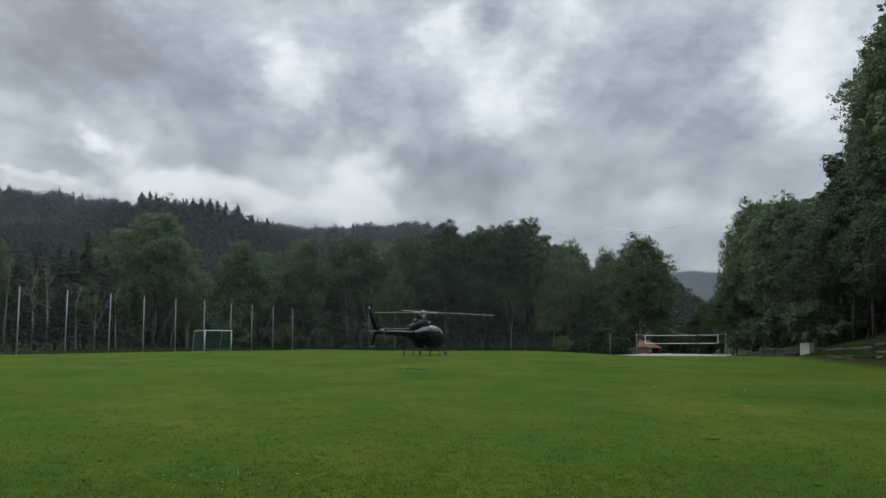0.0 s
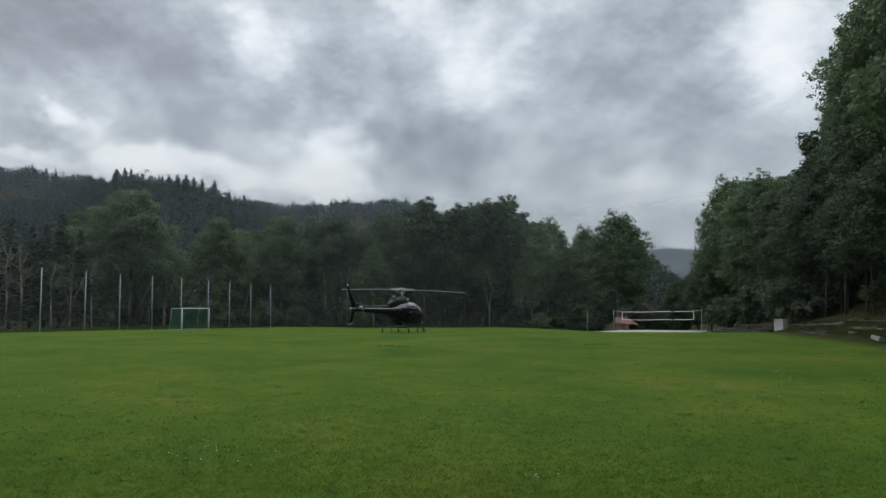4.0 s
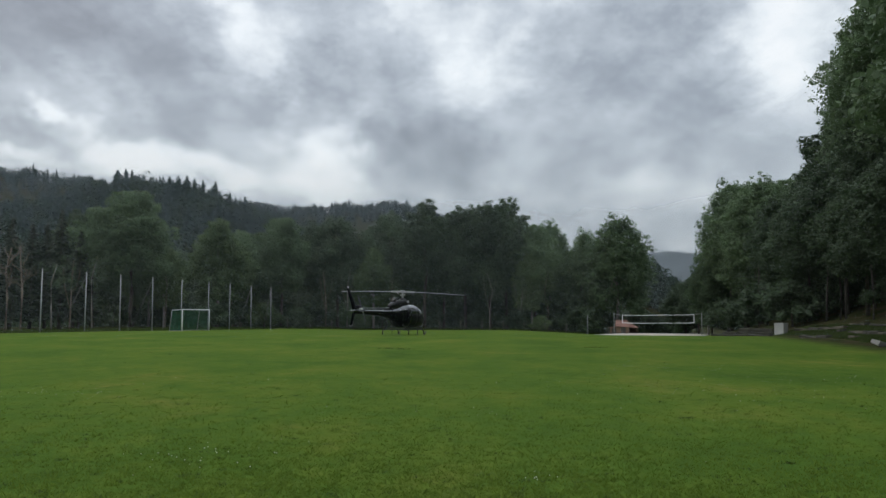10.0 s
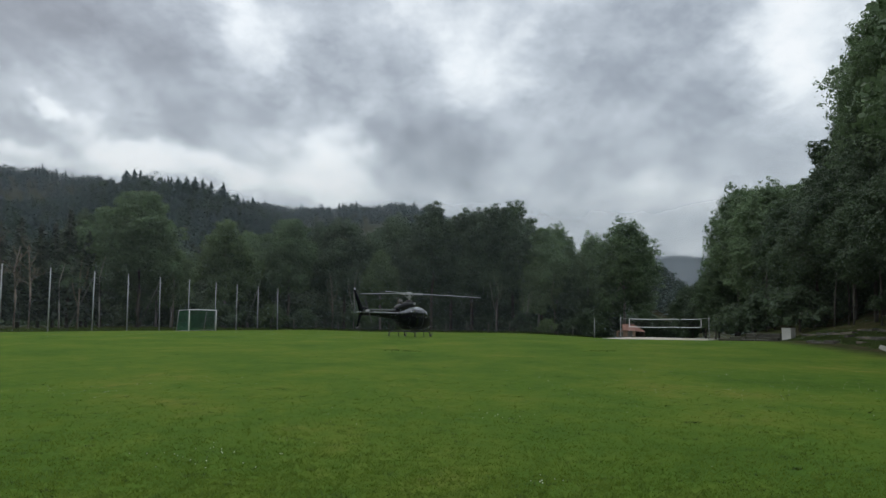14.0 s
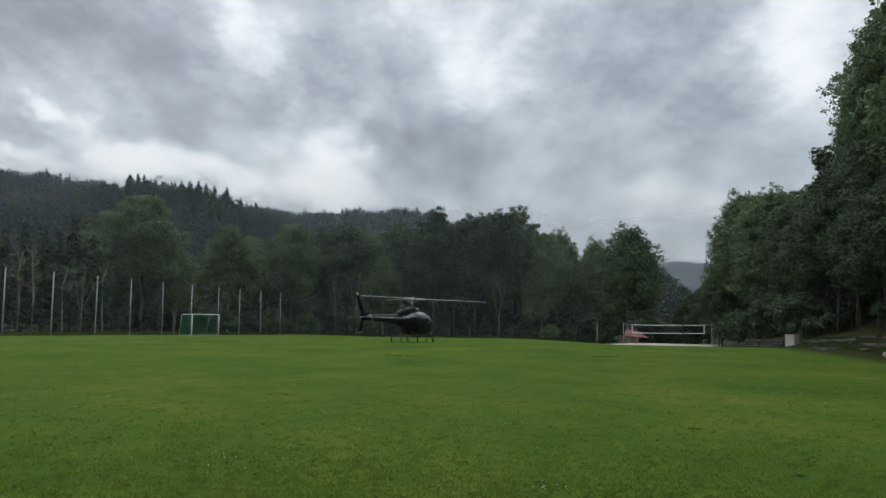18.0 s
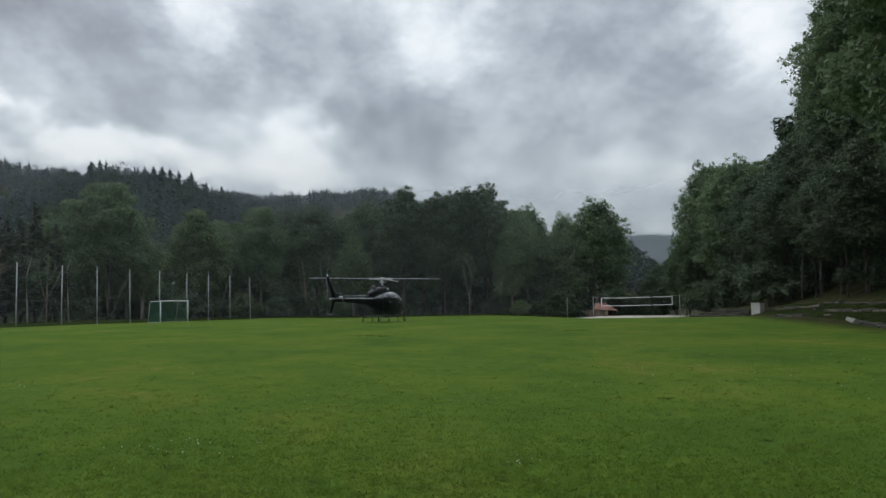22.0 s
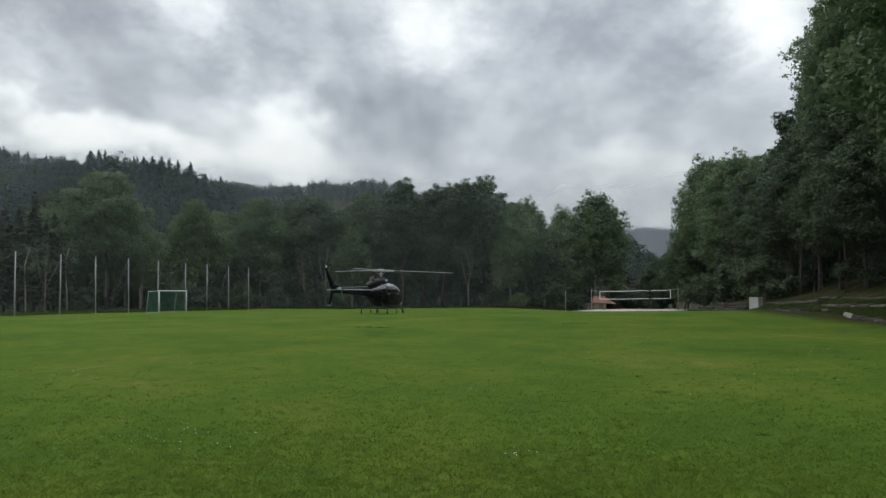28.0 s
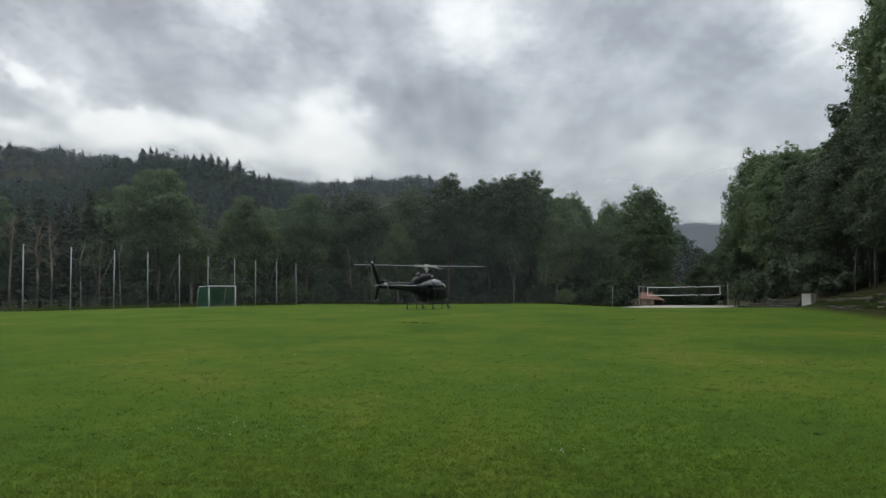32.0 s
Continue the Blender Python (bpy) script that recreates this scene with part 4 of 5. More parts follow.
def hull_patch(y0, y1, a0, a1, out, ny=8, na=8, close=False):
    bm = bmesh.new()
    grid = [[bm.verts.new(hull_at(y0 + (y1 - y0) * i / ny, a0 + (a1 - a0) * j / na, out)) for j in range(na if close else na + 1)] for i in range(ny + 1)]
    w = len(grid[0])
    for i in range(ny):
        for j in range(w if close else w - 1):
            k = (j + 1) % w
            bm.faces.new((grid[i][j], grid[i][k], grid[i + 1][k], grid[i + 1][j]))
    if close:
        bm.faces.new(grid[0])
        bm.faces.new(list(reversed(grid[-1])))
    bmesh.ops.recalc_face_normals(bm, faces=bm.faces[:])
    return bm


def panel(y0, y1, a0, a1):
    """A skin panel that stands a little proud of the hull."""
    bm = hull_patch(y0, y1, a0, a1, 0.006)
    bmesh.ops.solidify(bm, geom=bm.faces[:], thickness=0.012)
    return bm


def wing(span0, span1, chord0, chord1, thick, sweep):
    """A flat tapered surface with a rounded section: span along z, chord along y."""
    bm = bmesh.new()
    prof = [(0.5, 0.0), (0.42, 0.35), (0.15, 0.5), (-0.2, 0.4), (-0.5, 0.06), (-0.5, -0.06), (-0.2, -0.4), (0.15, -0.5), (0.42, -0.35)]
    rings = []
    for f in (0, 0.5, 1):
        z, c = span0 + (span1 - span0) * f, chord0 + (chord1 - chord0) * f
        rings.append([bm.verts.new((t * thick * (1 - 0.4 * f), p * c + sweep * f, z)) for p, t in prof])
    for r0, r1 in zip(rings, rings[1:]):
        for k in range(len(prof)):
            q = (k + 1) % len(prof)
            bm.faces.new((r0[k], r0[q], r1[q], r1[k]))
    bm.faces.new(rings[0])
    bm.faces.new(list(reversed(rings[-1])))
    bmesh.ops.recalc_face_normals(bm, faces=bm.faces[:])
    return bm


def loft(sections, sides=20):
    """A closed skin through (y, middle height, half width, half height, squareness)."""
    bm = bmesh.new()
    rings = []
    for y, zc, w, h, e in sections:
        ring = []
        for k in range(sides):
            c, s = math.cos(6.2832 * k / sides), math.sin(6.2832 * k / sides)
            ring.append(bm.verts.new((math.copysign(abs(c) ** (2 / e), c) * w, y, zc + math.copysign(abs(s) ** (2 / e), s) * h)))
        rings.append(ring)
    for a, b in zip(rings, rings[1:]):
        for k in range(sides):
            bm.faces.new((a[k], a[(k + 1) % sides], b[(k + 1) % sides], b[k]))
    bm.faces.new(rings[0])
    bm.faces.new(list(reversed(rings[-1])))
    bmesh.ops.recalc_face_normals(bm, faces=bm.faces[:])
    return bm


HELI_AZ, HELI_D, HELI_TURN = -1.29, 61.5, -27.5
ROTOR_Z, MAST_TILT, MAST_ROLL = 3.12, -0.8, 1.5


def build_helicopter():
    x, y = polar(HELI_AZ, HELI_D)
    h = new("helicopter")
    h.matrix_basis = pose(x, y, lz(x, y) - 0.03, 0, 0, HELI_TURN)
    tagged(h, "black light helicopter with three rotor blades, standing on grass", "helicopter")
    part("fuselage", loft(HULL, 36), M_BLACK, h, "glossy black fuselage and tail boom", True)
    part("belly_skin", hull_patch(-6.7, 2.73, 180, 360, 0.005, 60, 18), M_SATIN, h, "dull black belly", True)
    # cabin glass and doors
    for side in (0, 180):
        def ang(a):
            return a if side == 0 else 180 - a
        w1 = part("door_window", panel(0.66, 1.45, ang(8), ang(44)), M_GLASS, h, "dark tinted front door window", True)
        w2 = part("door_window", panel(-0.55, 0.52, ang(9), ang(42)), M_GLASS, h, "dark tinted rear door window", True)
        d = part("door", panel(-0.70, 0.58, ang(-52), ang(8)), M_SATIN, h, "", True)
        part("door_handle", one_box((0.03, 0.16, 0.035), Matrix.Translation(hull_at(-0.45, ang(2), 0.02)), 0.008), M_HUB, d)
        d2 = part("door", panel(0.66, 1.42, ang(-50), ang(7)), M_SATIN, h, "", True)
        part("door_handle", one_box((0.03, 0.14, 0.035), Matrix.Translation(hull_at(0.85, ang(2), 0.02)), 0.008), M_HUB, d2)
        # the highlight along the boom's side, drawn as a thin grey line
        part("stripe", panel(-6.3, -2.0, ang(30), ang(37)), M_SILVER, h, "thin grey line along the boom, a painted highlight", True)
        part("baggage_door", panel(-1.9, -0.95, ang(-38), ang(12)), M_SATIN, h, "", True)
    part("boom_skin", hull_patch(-6.5, -1.8, 42, 138, 0.006, 20, 8), M_SATIN, h, "dull black upper skin of the boom", True)
    part("windscreen", panel(1.62, 2.52, 18, 86), M_GLASS, h, "dark curved windscreen", True)
    part("windscreen", panel(1.62, 2.52, 94, 162), M_GLASS, h, "dark curved windscreen", True)
    part("roof_panel", hull_patch(-1.7, 1.58, 38, 142, 0.007, 24, 10), M_ROOF_SHEEN, h, "glossy black roof, its sky sheen put in as grey", True)
    part("roof_window", hull_patch(0.9, 1.5, 62, 82, 0.011), M_GLASS, h, "", True)
    part("roof_window", hull_patch(0.9, 1.5, 98, 118, 0.011), M_GLASS, h, "", True)
    # engine deck
    cowl = part("engine_cowling", loft([(-2.0, 1.98, 0.14, 0.10, 2.4), (-1.7, 2.06, 0.26, 0.20, 2.6), (-0.95, 2.14, 0.36, 0.32, 3.4),
                                        (-0.1, 2.20, 0.42, 0.37, 3.6), (0.22, 2.18, 0.40, 0.34, 3.4), (0.42, 2.08, 0.32, 0.18, 2.6)], 24),
                M_COWL, h, "dark engine cowling", True)
    part("intake_grille", one_box((0.03, 0.34, 0.16), pose(0.455, 0.0, 2.40), 0.01), M_HUB, cowl, "bright intake grille")
    part("intake_grille", one_box((0.03, 0.34, 0.16), pose(-0.455, 0.0, 2.40), 0.01), M_HUB, cowl, "bright intake grille")
    part("transmission_fairing", loft([(-0.28, 2.52, 0.14, 0.06, 2.5), (-0.14, 2.56, 0.20, 0.09, 2.6), (0.14, 2.56, 0.20, 0.09, 2.6), (0.28, 2.51, 0.12, 0.05, 2.4)], 18),
         M_COWL, h, "", True)
    ex = part("exhaust_pipe", one_tube([(0, -0.95, 2.34), (0, -1.15, 2.46), (0, -1.28, 2.58)], 0.11, 0.13, 16), M_EXHAUST, h, "bare metal exhaust pipe", True)
    part("exhaust_bore", one_tube([(0, -1.24, 2.55), (0, -1.295, 2.595)], 0.09, 0.11, 16), M_GEAR, ex)
    part("mast", one_tube([(0, 0.0, 2.58), (0, 0.02, ROTOR_Z - 0.05)], 0.075, 0.065, 14), M_HUB, h, "", True)
    part("swashplate", one_tube([(0, 0.01, 2.84), (0, 0.01, 2.90)], 0.20, 0.20, 20), M_HUB, h, "", True)
    # tail
    part("drive_shaft_cover", loft([(-6.0, 1.90, 0.04, 0.025, 2.3), (-4.0, 1.90, 0.045, 0.03, 2.3), (-2.4, 1.92, 0.05, 0.04, 2.3), (-1.7, 1.96, 0.07, 0.05, 2.3)], 12),
         M_SHAFT, h, "grey drive shaft cover on the boom", True)
    part("tail_gearbox", loft([(-6.5, 1.95, 0.07, 0.07, 2.2), (-6.35, 1.97, 0.15, 0.12, 2.3), (-6.0, 1.97, 0.15, 0.12, 2.3), (-5.7, 1.96, 0.06, 0.06, 2.2)], 12),
         M_COWL, h, "", True)
    fin = part("fin", wing(1.68, 3.16, 0.62, 0.30, 0.09, -0.95), M_SATIN, h, "swept black tail fin", True)
    fin.matrix_basis = pose(0, -6.35, 0)
    part("beacon", one_tube([(0, -0.93, 3.15), (0, -0.93, 3.30)], 0.055, 0.035, 10), M_WHITE, fin, "white beacon", True)
    vf = part("ventral_fin", wing(0.0, 0.95, 0.44, 0.22, 0.06, -0.40), M_SATIN, h, "", True)
    vf.matrix_basis = pose(0, -6.50, 1.70, 0, 180, 0)
    part("tail_guard", one_tube([(0, -6.7, 0.80), (0, -7.0, 0.70), (0, -7.15, 0.77)], 0.022), M_HUB, vf, "", True).matrix_basis = vf.matrix_basis.inverted()
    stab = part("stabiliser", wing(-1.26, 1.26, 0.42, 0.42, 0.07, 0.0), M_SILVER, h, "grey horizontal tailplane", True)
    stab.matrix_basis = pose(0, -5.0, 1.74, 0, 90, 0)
    for s in (-1, 1):
        nl = part("position_light", one_tube([(0, 0, 1.25 * s), (0, 0, 1.31 * s)], 0.03), M_WHITE, stab)
    # landing gear
    for s in (-1, 1):
        skid = part("skid", one_tube([(s * 1.06, -1.35, -0.01), (s * 1.06, -1.0, -0.02), (s * 1.06, 1.1, -0.02), (s * 1.06, 1.4, 0.06), (s * 1.06, 1.6, 0.24)], 0.045, 0.045, 10),
                    M_GEAR, h, "", True)
        part("boarding_step", one_box((0.12, 2.3, 0.05), pose(s * 1.03, 0.12, 0.40), 0.015), M_GEAR, skid)
        part("step_support", one_tube([(s * 1.06, 0.35, 0.04), (s * 1.03, 0.35, 0.40)], 0.03, 0.03, 8), M_GEAR, skid, "", True)
        for yy in (-0.98, 1.22):
            part("strut", one_tube([(s * 1.06, yy + (0.10 if yy > 0 else -0.04), 0.05), (s * 1.04, yy, 0.40)], 0.045, 0.045, 10), M_GEAR, skid, "", True)
            part("brace", one_tube([(s * 0.92, yy, 0.40), (s * 0.62, yy - 0.15, 0.80)], 0.035, 0.035, 8), M_GEAR, skid, "", True)
    for yy in (-0.98, 1.22):
        part("cross_tube", one_tube([(-1.05, yy, 0.39), (-0.5, yy, 0.42), (0.5, yy, 0.42), (1.05, yy, 0.39)], 0.045, 0.045, 10), M_GEAR, h, "", True)
    part("antenna", one_tube([(0, 1.4, 2.1), (0, 1.2, 2.5)], 0.015, 0.008, 6), M_GEAR, h)
    part("belly_antenna", wing(0, 0.25, 0.16, 0.08, 0.02, -0.1), M_GEAR, h).matrix_basis = pose(0, -1.6, 1.10, 180, 0, 0)
    part("cargo_mirror", one_box((0.10, 0.03, 0.14), pose(0.35, 2.45, 0.72), 0.01), M_HUB, h)
    # main rotor: three arms of the star, sleeves and blades turn with it
    bm = one_tube([(0, 0, -0.07), (0, 0, 0.06)], 0.24, 0.20, 20)
    for k in range(3):
        box(bm, (0.75, 0.20, 0.05), pose(0, 0, 0.0, 0, 0, 120 * k) @ pose(0.38, 0, 0), 0.012)
    rotor = part("main_rotor", bm, M_HUB, h, "grey star-shaped rotor head", True)
    part("hub_cap", one_tube([(0, 0, 0.05), (0, 0, 0.09), (0, 0, 0.12)], 0.22, 0.12, 16), M_HUB, rotor, "", True)
    for k in range(3):
        turn = pose(0, 0, 0, 0, 0, 120 * k)
        b = bmesh.new()
        prof = [(0.5, 0.0), (0.35, 0.5), (0.05, 0.55), (-0.5, 0.06), (-0.5, -0.06), (0.05, -0.3), (0.35, -0.35)]
        rings = []
        for rr, ch, tw, zz in ((0.95, 0.14, 1, 0.0), (1.25, 0.28, 1, 0.0), (3.0, 0.28, 0.5, -0.01), (5.2, 0.28, 0, -0.05), (5.345, 0.20, 0, -0.055)):
            c, s = math.cos(radians(-tw)), math.sin(radians(-tw))
            rings.append([b.verts.new((rr, -(p * ch * c - t * 0.040 * s), zz + p * ch * s + t * 0.040 * c)) for p, t in prof])
        for r0, r1 in zip(rings, rings[1:]):
            for j in range(len(prof)):
                q = (j + 1) % len(prof)
                b.faces.new((r0[j], r0[q], r1[q], r1[j]))
        b.faces.new(rings[0])
        b.faces.new(list(reversed(rings[-1])))
        bmesh.ops.recalc_face_normals(b, faces=b.faces[:])
        part("rotor_blade", b, M_BLADE, rotor, "long grey rotor blade").matrix_basis = turn
        part("blade_sleeve", one_box((0.70, 0.17, 0.13), turn @ pose(0.62, 0, 0), 0.03), M_HUB, rotor)
        part("pitch_link", one_tube([turn @ Vector((0.22, 0.17, -0.20)), turn @ Vector((0.42, 0.17, 0.0))], 0.018, 0.018, 6), M_HUB, rotor)
    rotor.matrix_basis = pose(0, 0.02, ROTOR_Z, MAST_TILT, MAST_ROLL)
    # tail rotor on the right of the fin
    tr = part("tail_rotor", one_tube([(-0.12, 0, 0), (0.10, 0, 0)], 0.07, 0.06, 12), M_HUB, h, "", True)
    for s in (-1, 1):
        part("tail_blade", one_box((0.025, 0.10, 0.78), pose(0.06, 0, s * 0.54), 0.006), M_TAILBLADE, tr, "grey tail rotor blade")
    tr.matrix_basis = pose(0.30, -6.15, 1.83)
    return h, rotor, tr


helicopter, main_rotor, tail_rotor = build_helicopter()


# ---- the field's furniture ----
def build_fence():
    """Ten tall net posts beside the field, some with slanting braces."""
    braces = {2: 3.1, 4: 3.4, 8: 3.2, 9: 1.8}
    d = FENCE_B - FENCE_A
    u = d.normalized()
    SHIFT = (0, 0.004, 0.013, 0.009, 0.009, 0.008, 0.011, 0.001, 0, 0)
    for i in range(10):
        p = FENCE_A + d * (i / 9 + SHIFT[i])
        z = lz(p.x, p.y)
        post = new("net_post")
        post.matrix_basis = pose(p.x, p.y, z, 0.4 * math.sin(i * 2.1), 0.5 * math.sin(i * 1.3), 0)
        tagged(post, "tall grey steel net post" + (" with a slanting brace" if i in braces else "") + " beside the field", "post", "net posts")
        part("pole", one_tube([(0, 0, -0.4), (0, 0, 4.95)], 0.056, 0.048, 12), M_GALV, post, "", True)
        part("cap", one_tube([(0, 0, 4.95), (0, 0, 4.99)], 0.06, 0.04, 12), M_GALV, post)
        part("collar", one_tube([(0, 0, -0.02), (0, 0, 0.10)], 0.075, 0.07, 12), M_GALV, post)
        if i in braces:
            foot = -u * braces[i]
            part("brace", one_tube([(foot.x, foot.y, -0.3), (0, 0, 4.7)], 0.028, 0.028, 8), M_WIRE, post, "", True)


def build_goal():
    """A small training goal, its net green."""
    d = (FENCE_B - FENCE_A).normalized()
    g = new("football_goal")
    ang = math.degrees(math.atan2(d.y, d.x))
    W, H, D = 5.0, 2.0, 1.05
    # stands in front of the fence, its mouth along it
    x, y = polar(-14.7, 84.5)
    g.matrix_basis = pose(x, y, lz(x, y), 0, 0, ang + 4)
    tagged(g, "white framed football goal with a green net", "goal")
    for s in (-1, 1):
        part("post", one_tube([(s * W / 2, 0, 0), (s * W / 2, 0, H)], 0.055, 0.055, 10), M_WHITE, g, "", True)
        part("side_rail", one_tube([(s * W / 2, 0, H), (s * W / 2, D, H - 0.06)], 0.03, 0.03, 8), M_WHITE, g, "", True)
        part("back_post", one_tube([(s * W / 2, D, H - 0.06), (s * W / 2, D + 0.25, 0.03)], 0.028, 0.028, 8), M_GALV, g, "", True)
        part("ground_rail", one_tube([(s * W / 2, 0, 0.04), (s * W / 2, D + 0.25, 0.04)], 0.028, 0.028, 8), M_GALV, g, "", True)
    part("crossbar", one_tube([(-W / 2 - 0.05, 0, H), (W / 2 + 0.05, 0, H)], 0.055, 0.055, 10), M_WHITE, g, "", True)
    part("back_rail", one_tube([(-W / 2, D + 0.25, 0.04), (W / 2, D + 0.25, 0.04)], 0.028, 0.028, 8), M_GALV, g, "", True)
    m_net = simple_material("green_net_cord", (0.02, 0.10, 0.055), (0.035, 0.16, 0.085), 5, 0.8)
    bm = bmesh.new()

    def cord(a, b):
        a, b = Vector(a), Vector(b)
        q = (b - a).to_track_quat("Z", "Y")
        r = 0.011
        va = [bm.verts.new(a + q @ Vector((r * math.cos(t), r * math.sin(t), 0))) for t in (0, 2.09, 4.19)]
        vb = [bm.verts.new(b + q @ Vector((r * math.cos(t), r * math.sin(t), 0))) for t in (0, 2.09, 4.19)]
        for k in range(3):
            bm.faces.new((va[k], va[(k + 1) % 3], vb[(k + 1) % 3], vb[k]))
    n = 50
    for i in range(n + 1):
        xx = -W / 2 + W * i / n
        cord((xx, D, H - 0.06), (xx, D + 0.25, 0.04))
        cord((xx, 0, H), (xx, D, H - 0.06))
    for j in range(20):
        f = j / 19
        cord((-W / 2, D + 0.25 * f, (H - 0.06) * (1 - f) + 0.04), (W / 2, D + 0.25 * f, (H - 0.06) * (1 - f) + 0.04))
        for s in (-1, 1):
            cord((s * W / 2, 0, H * (1 - f) + 0.04 * f), (s * W / 2, D + 0.25 * f, (H - 0.06) * (1 - f) + 0.04))
    for k in range(11):
        f = k / 10
        cord((-W / 2, D * f, H - 0.06 * f), (W / 2, D * f, H - 0.06 * f))
        for s in (-1, 1):
            cord((s * W / 2, D * f, H - 0.06 * f), (s * W / 2, (D + 0.25) * f, 0.04))
    part("net", bm, m_net, g, "green knotted net")


M_TAPE = simple_material("white_tape", (0.78, 0.78, 0.76), (0.90, 0.90, 0.88), 4, 0.7)


def build_volleyball():
    """A sand court with a white-edged net between two poles."""
    ax, ay = polar(13.30, 104.0)
    bx, by = polar(18.15, 101.5)
    a, b = Vector((ax, ay, 0)), Vector((bx, by, 0))
    u = (b - a).normalized()
    za, zb = lz(ax, ay), lz(bx, by)
    ang = math.degrees(math.atan2(u.y, u.x))
    # court: sand in a low frame of timbers
    mid = (a + b) / 2
    court = new("sand_court")
    court.matrix_basis = pose(mid.x - 0.6, mid.y - 0.5, (za + zb) / 2 + 0.03, 0, 0, ang)
    tagged(court, "pale sand volleyball court edged with low timbers", "court")
    bm = bmesh.new()
    bmesh.ops.create_grid(bm, x_segments=40, y_segments=24, size=0.5, matrix=Matrix.Diagonal((11.4, 13.0, 1, 1)))
    rg = random.Random(3)
    for v in bm.verts:
        v.co.z = 0.04 + rg.uniform(0, 0.05)
    part("sand", bm, M_SAND, court, "pale raked sand", True)
    for sx, sy, px, py in ((11.7, 0.16, 0, -6.55), (11.7, 0.16, 0, 6.55), (0.16, 13.1, -5.78, 0), (0.16, 13.1, 5.78, 0)):
        part("timber", one_box((sx, sy, 0.26), pose(px, py, 0.0), 0.02), M_CONCRETE, court)
    for q, zq in ((a - u * 1.05, za), (b + u * 0.25, zb)):
        p = new("net_pole")
        p.matrix_basis = pose(q.x, q.y, zq)
        tagged(p, "slim pale metal volleyball pole", "pole", "volleyball poles")
        part("tube", one_tube([(0, 0, -0.3), (0, 0, 2.65)], 0.04, 0.04, 10), M_GALV, p, "", True)
        part("winch", one_box((0.10, 0.12, 0.18), pose(0, -0.08, 1.2), 0.02), M_GALV, p)
        part("foot", one_tube([(0, 0, -0.02), (0, 0, 0.12)], 0.10, 0.08, 10), M_WHITE, p)
    net = new("volleyball_net")
    net.matrix_basis = pose(a.x, a.y, za, 0, 0, ang)
    tagged(net, "dark volleyball net with white tapes, in two joined lengths", "net")
    L, dz = (b - a).length, (zb - za)
    gap = L * 0.655
    m_tape = M_TAPE
    for x0, x1 in ((0.0, gap), (gap + 0.25, L - 0.62)):
        for z0, nm in ((2.43, "top_tape"), (1.50, "bottom_tape")):
            pts = []
            for i in range(13):
                f = i / 12
                dip = 0.14 * max(0, 1 - abs((x0 + (x1 - x0) * f) - gap - 0.12) / 0.32)
                pts.append((x0 + (x1 - x0) * f, 0, z0 - dip - 0.05 * math.sin(math.pi * f) + dz * (x0 + (x1 - x0) * f) / L))
            bm = bmesh.new()
            rings = [[bm.verts.new((p[0], s * 0.01, p[2] + k * 0.033)) for s, k in ((-1, -1), (1, -1), (1, 1), (-1, 1))] for p in pts]
            for r0, r1 in zip(rings, rings[1:]):
                for k in range(4):
                    bm.faces.new((r0[k], r1[k], r1[(k + 1) % 4], r0[(k + 1) % 4]))
            bm.faces.new(rings[0])
            bm.faces.new(list(reversed(rings[-1])))
            part(nm, bm, m_tape, net, "white tape")
        for xe in ((x0,) if x0 == 0 else (x1,)):
            part("side_tape", one_box((0.07, 0.02, 0.95), pose(xe, 0, 1.965 + dz * xe / L)), m_tape, net, "white tape")
        bm = bmesh.new()
        k = int((x1 - x0) / 0.12)
        for i in range(k):
            box(bm, (0.006, 0.006, 0.92), pose(x0 + (x1 - x0) * (i + 0.5) / k, 0, 1.965))
        for j in range(8):
            box(bm, (x1 - x0, 0.006, 0.006), pose((x0 + x1) / 2, 0, 1.55 + 0.115 * j))
        part("mesh", bm, M_WIRE, net, "thin dark mesh")
    part("tension_rope", one_tube([(-1.05, 0, 2.52), (0, 0, 2.45)], 0.012, 0.012, 5), M_WHITE, net)
    part("tension_rope", one_tube([(L - 0.62, 0, 2.45 + dz), (L + 0.25, 0, 2.52 + dz)], 0.012, 0.012, 5), M_WHITE, net)


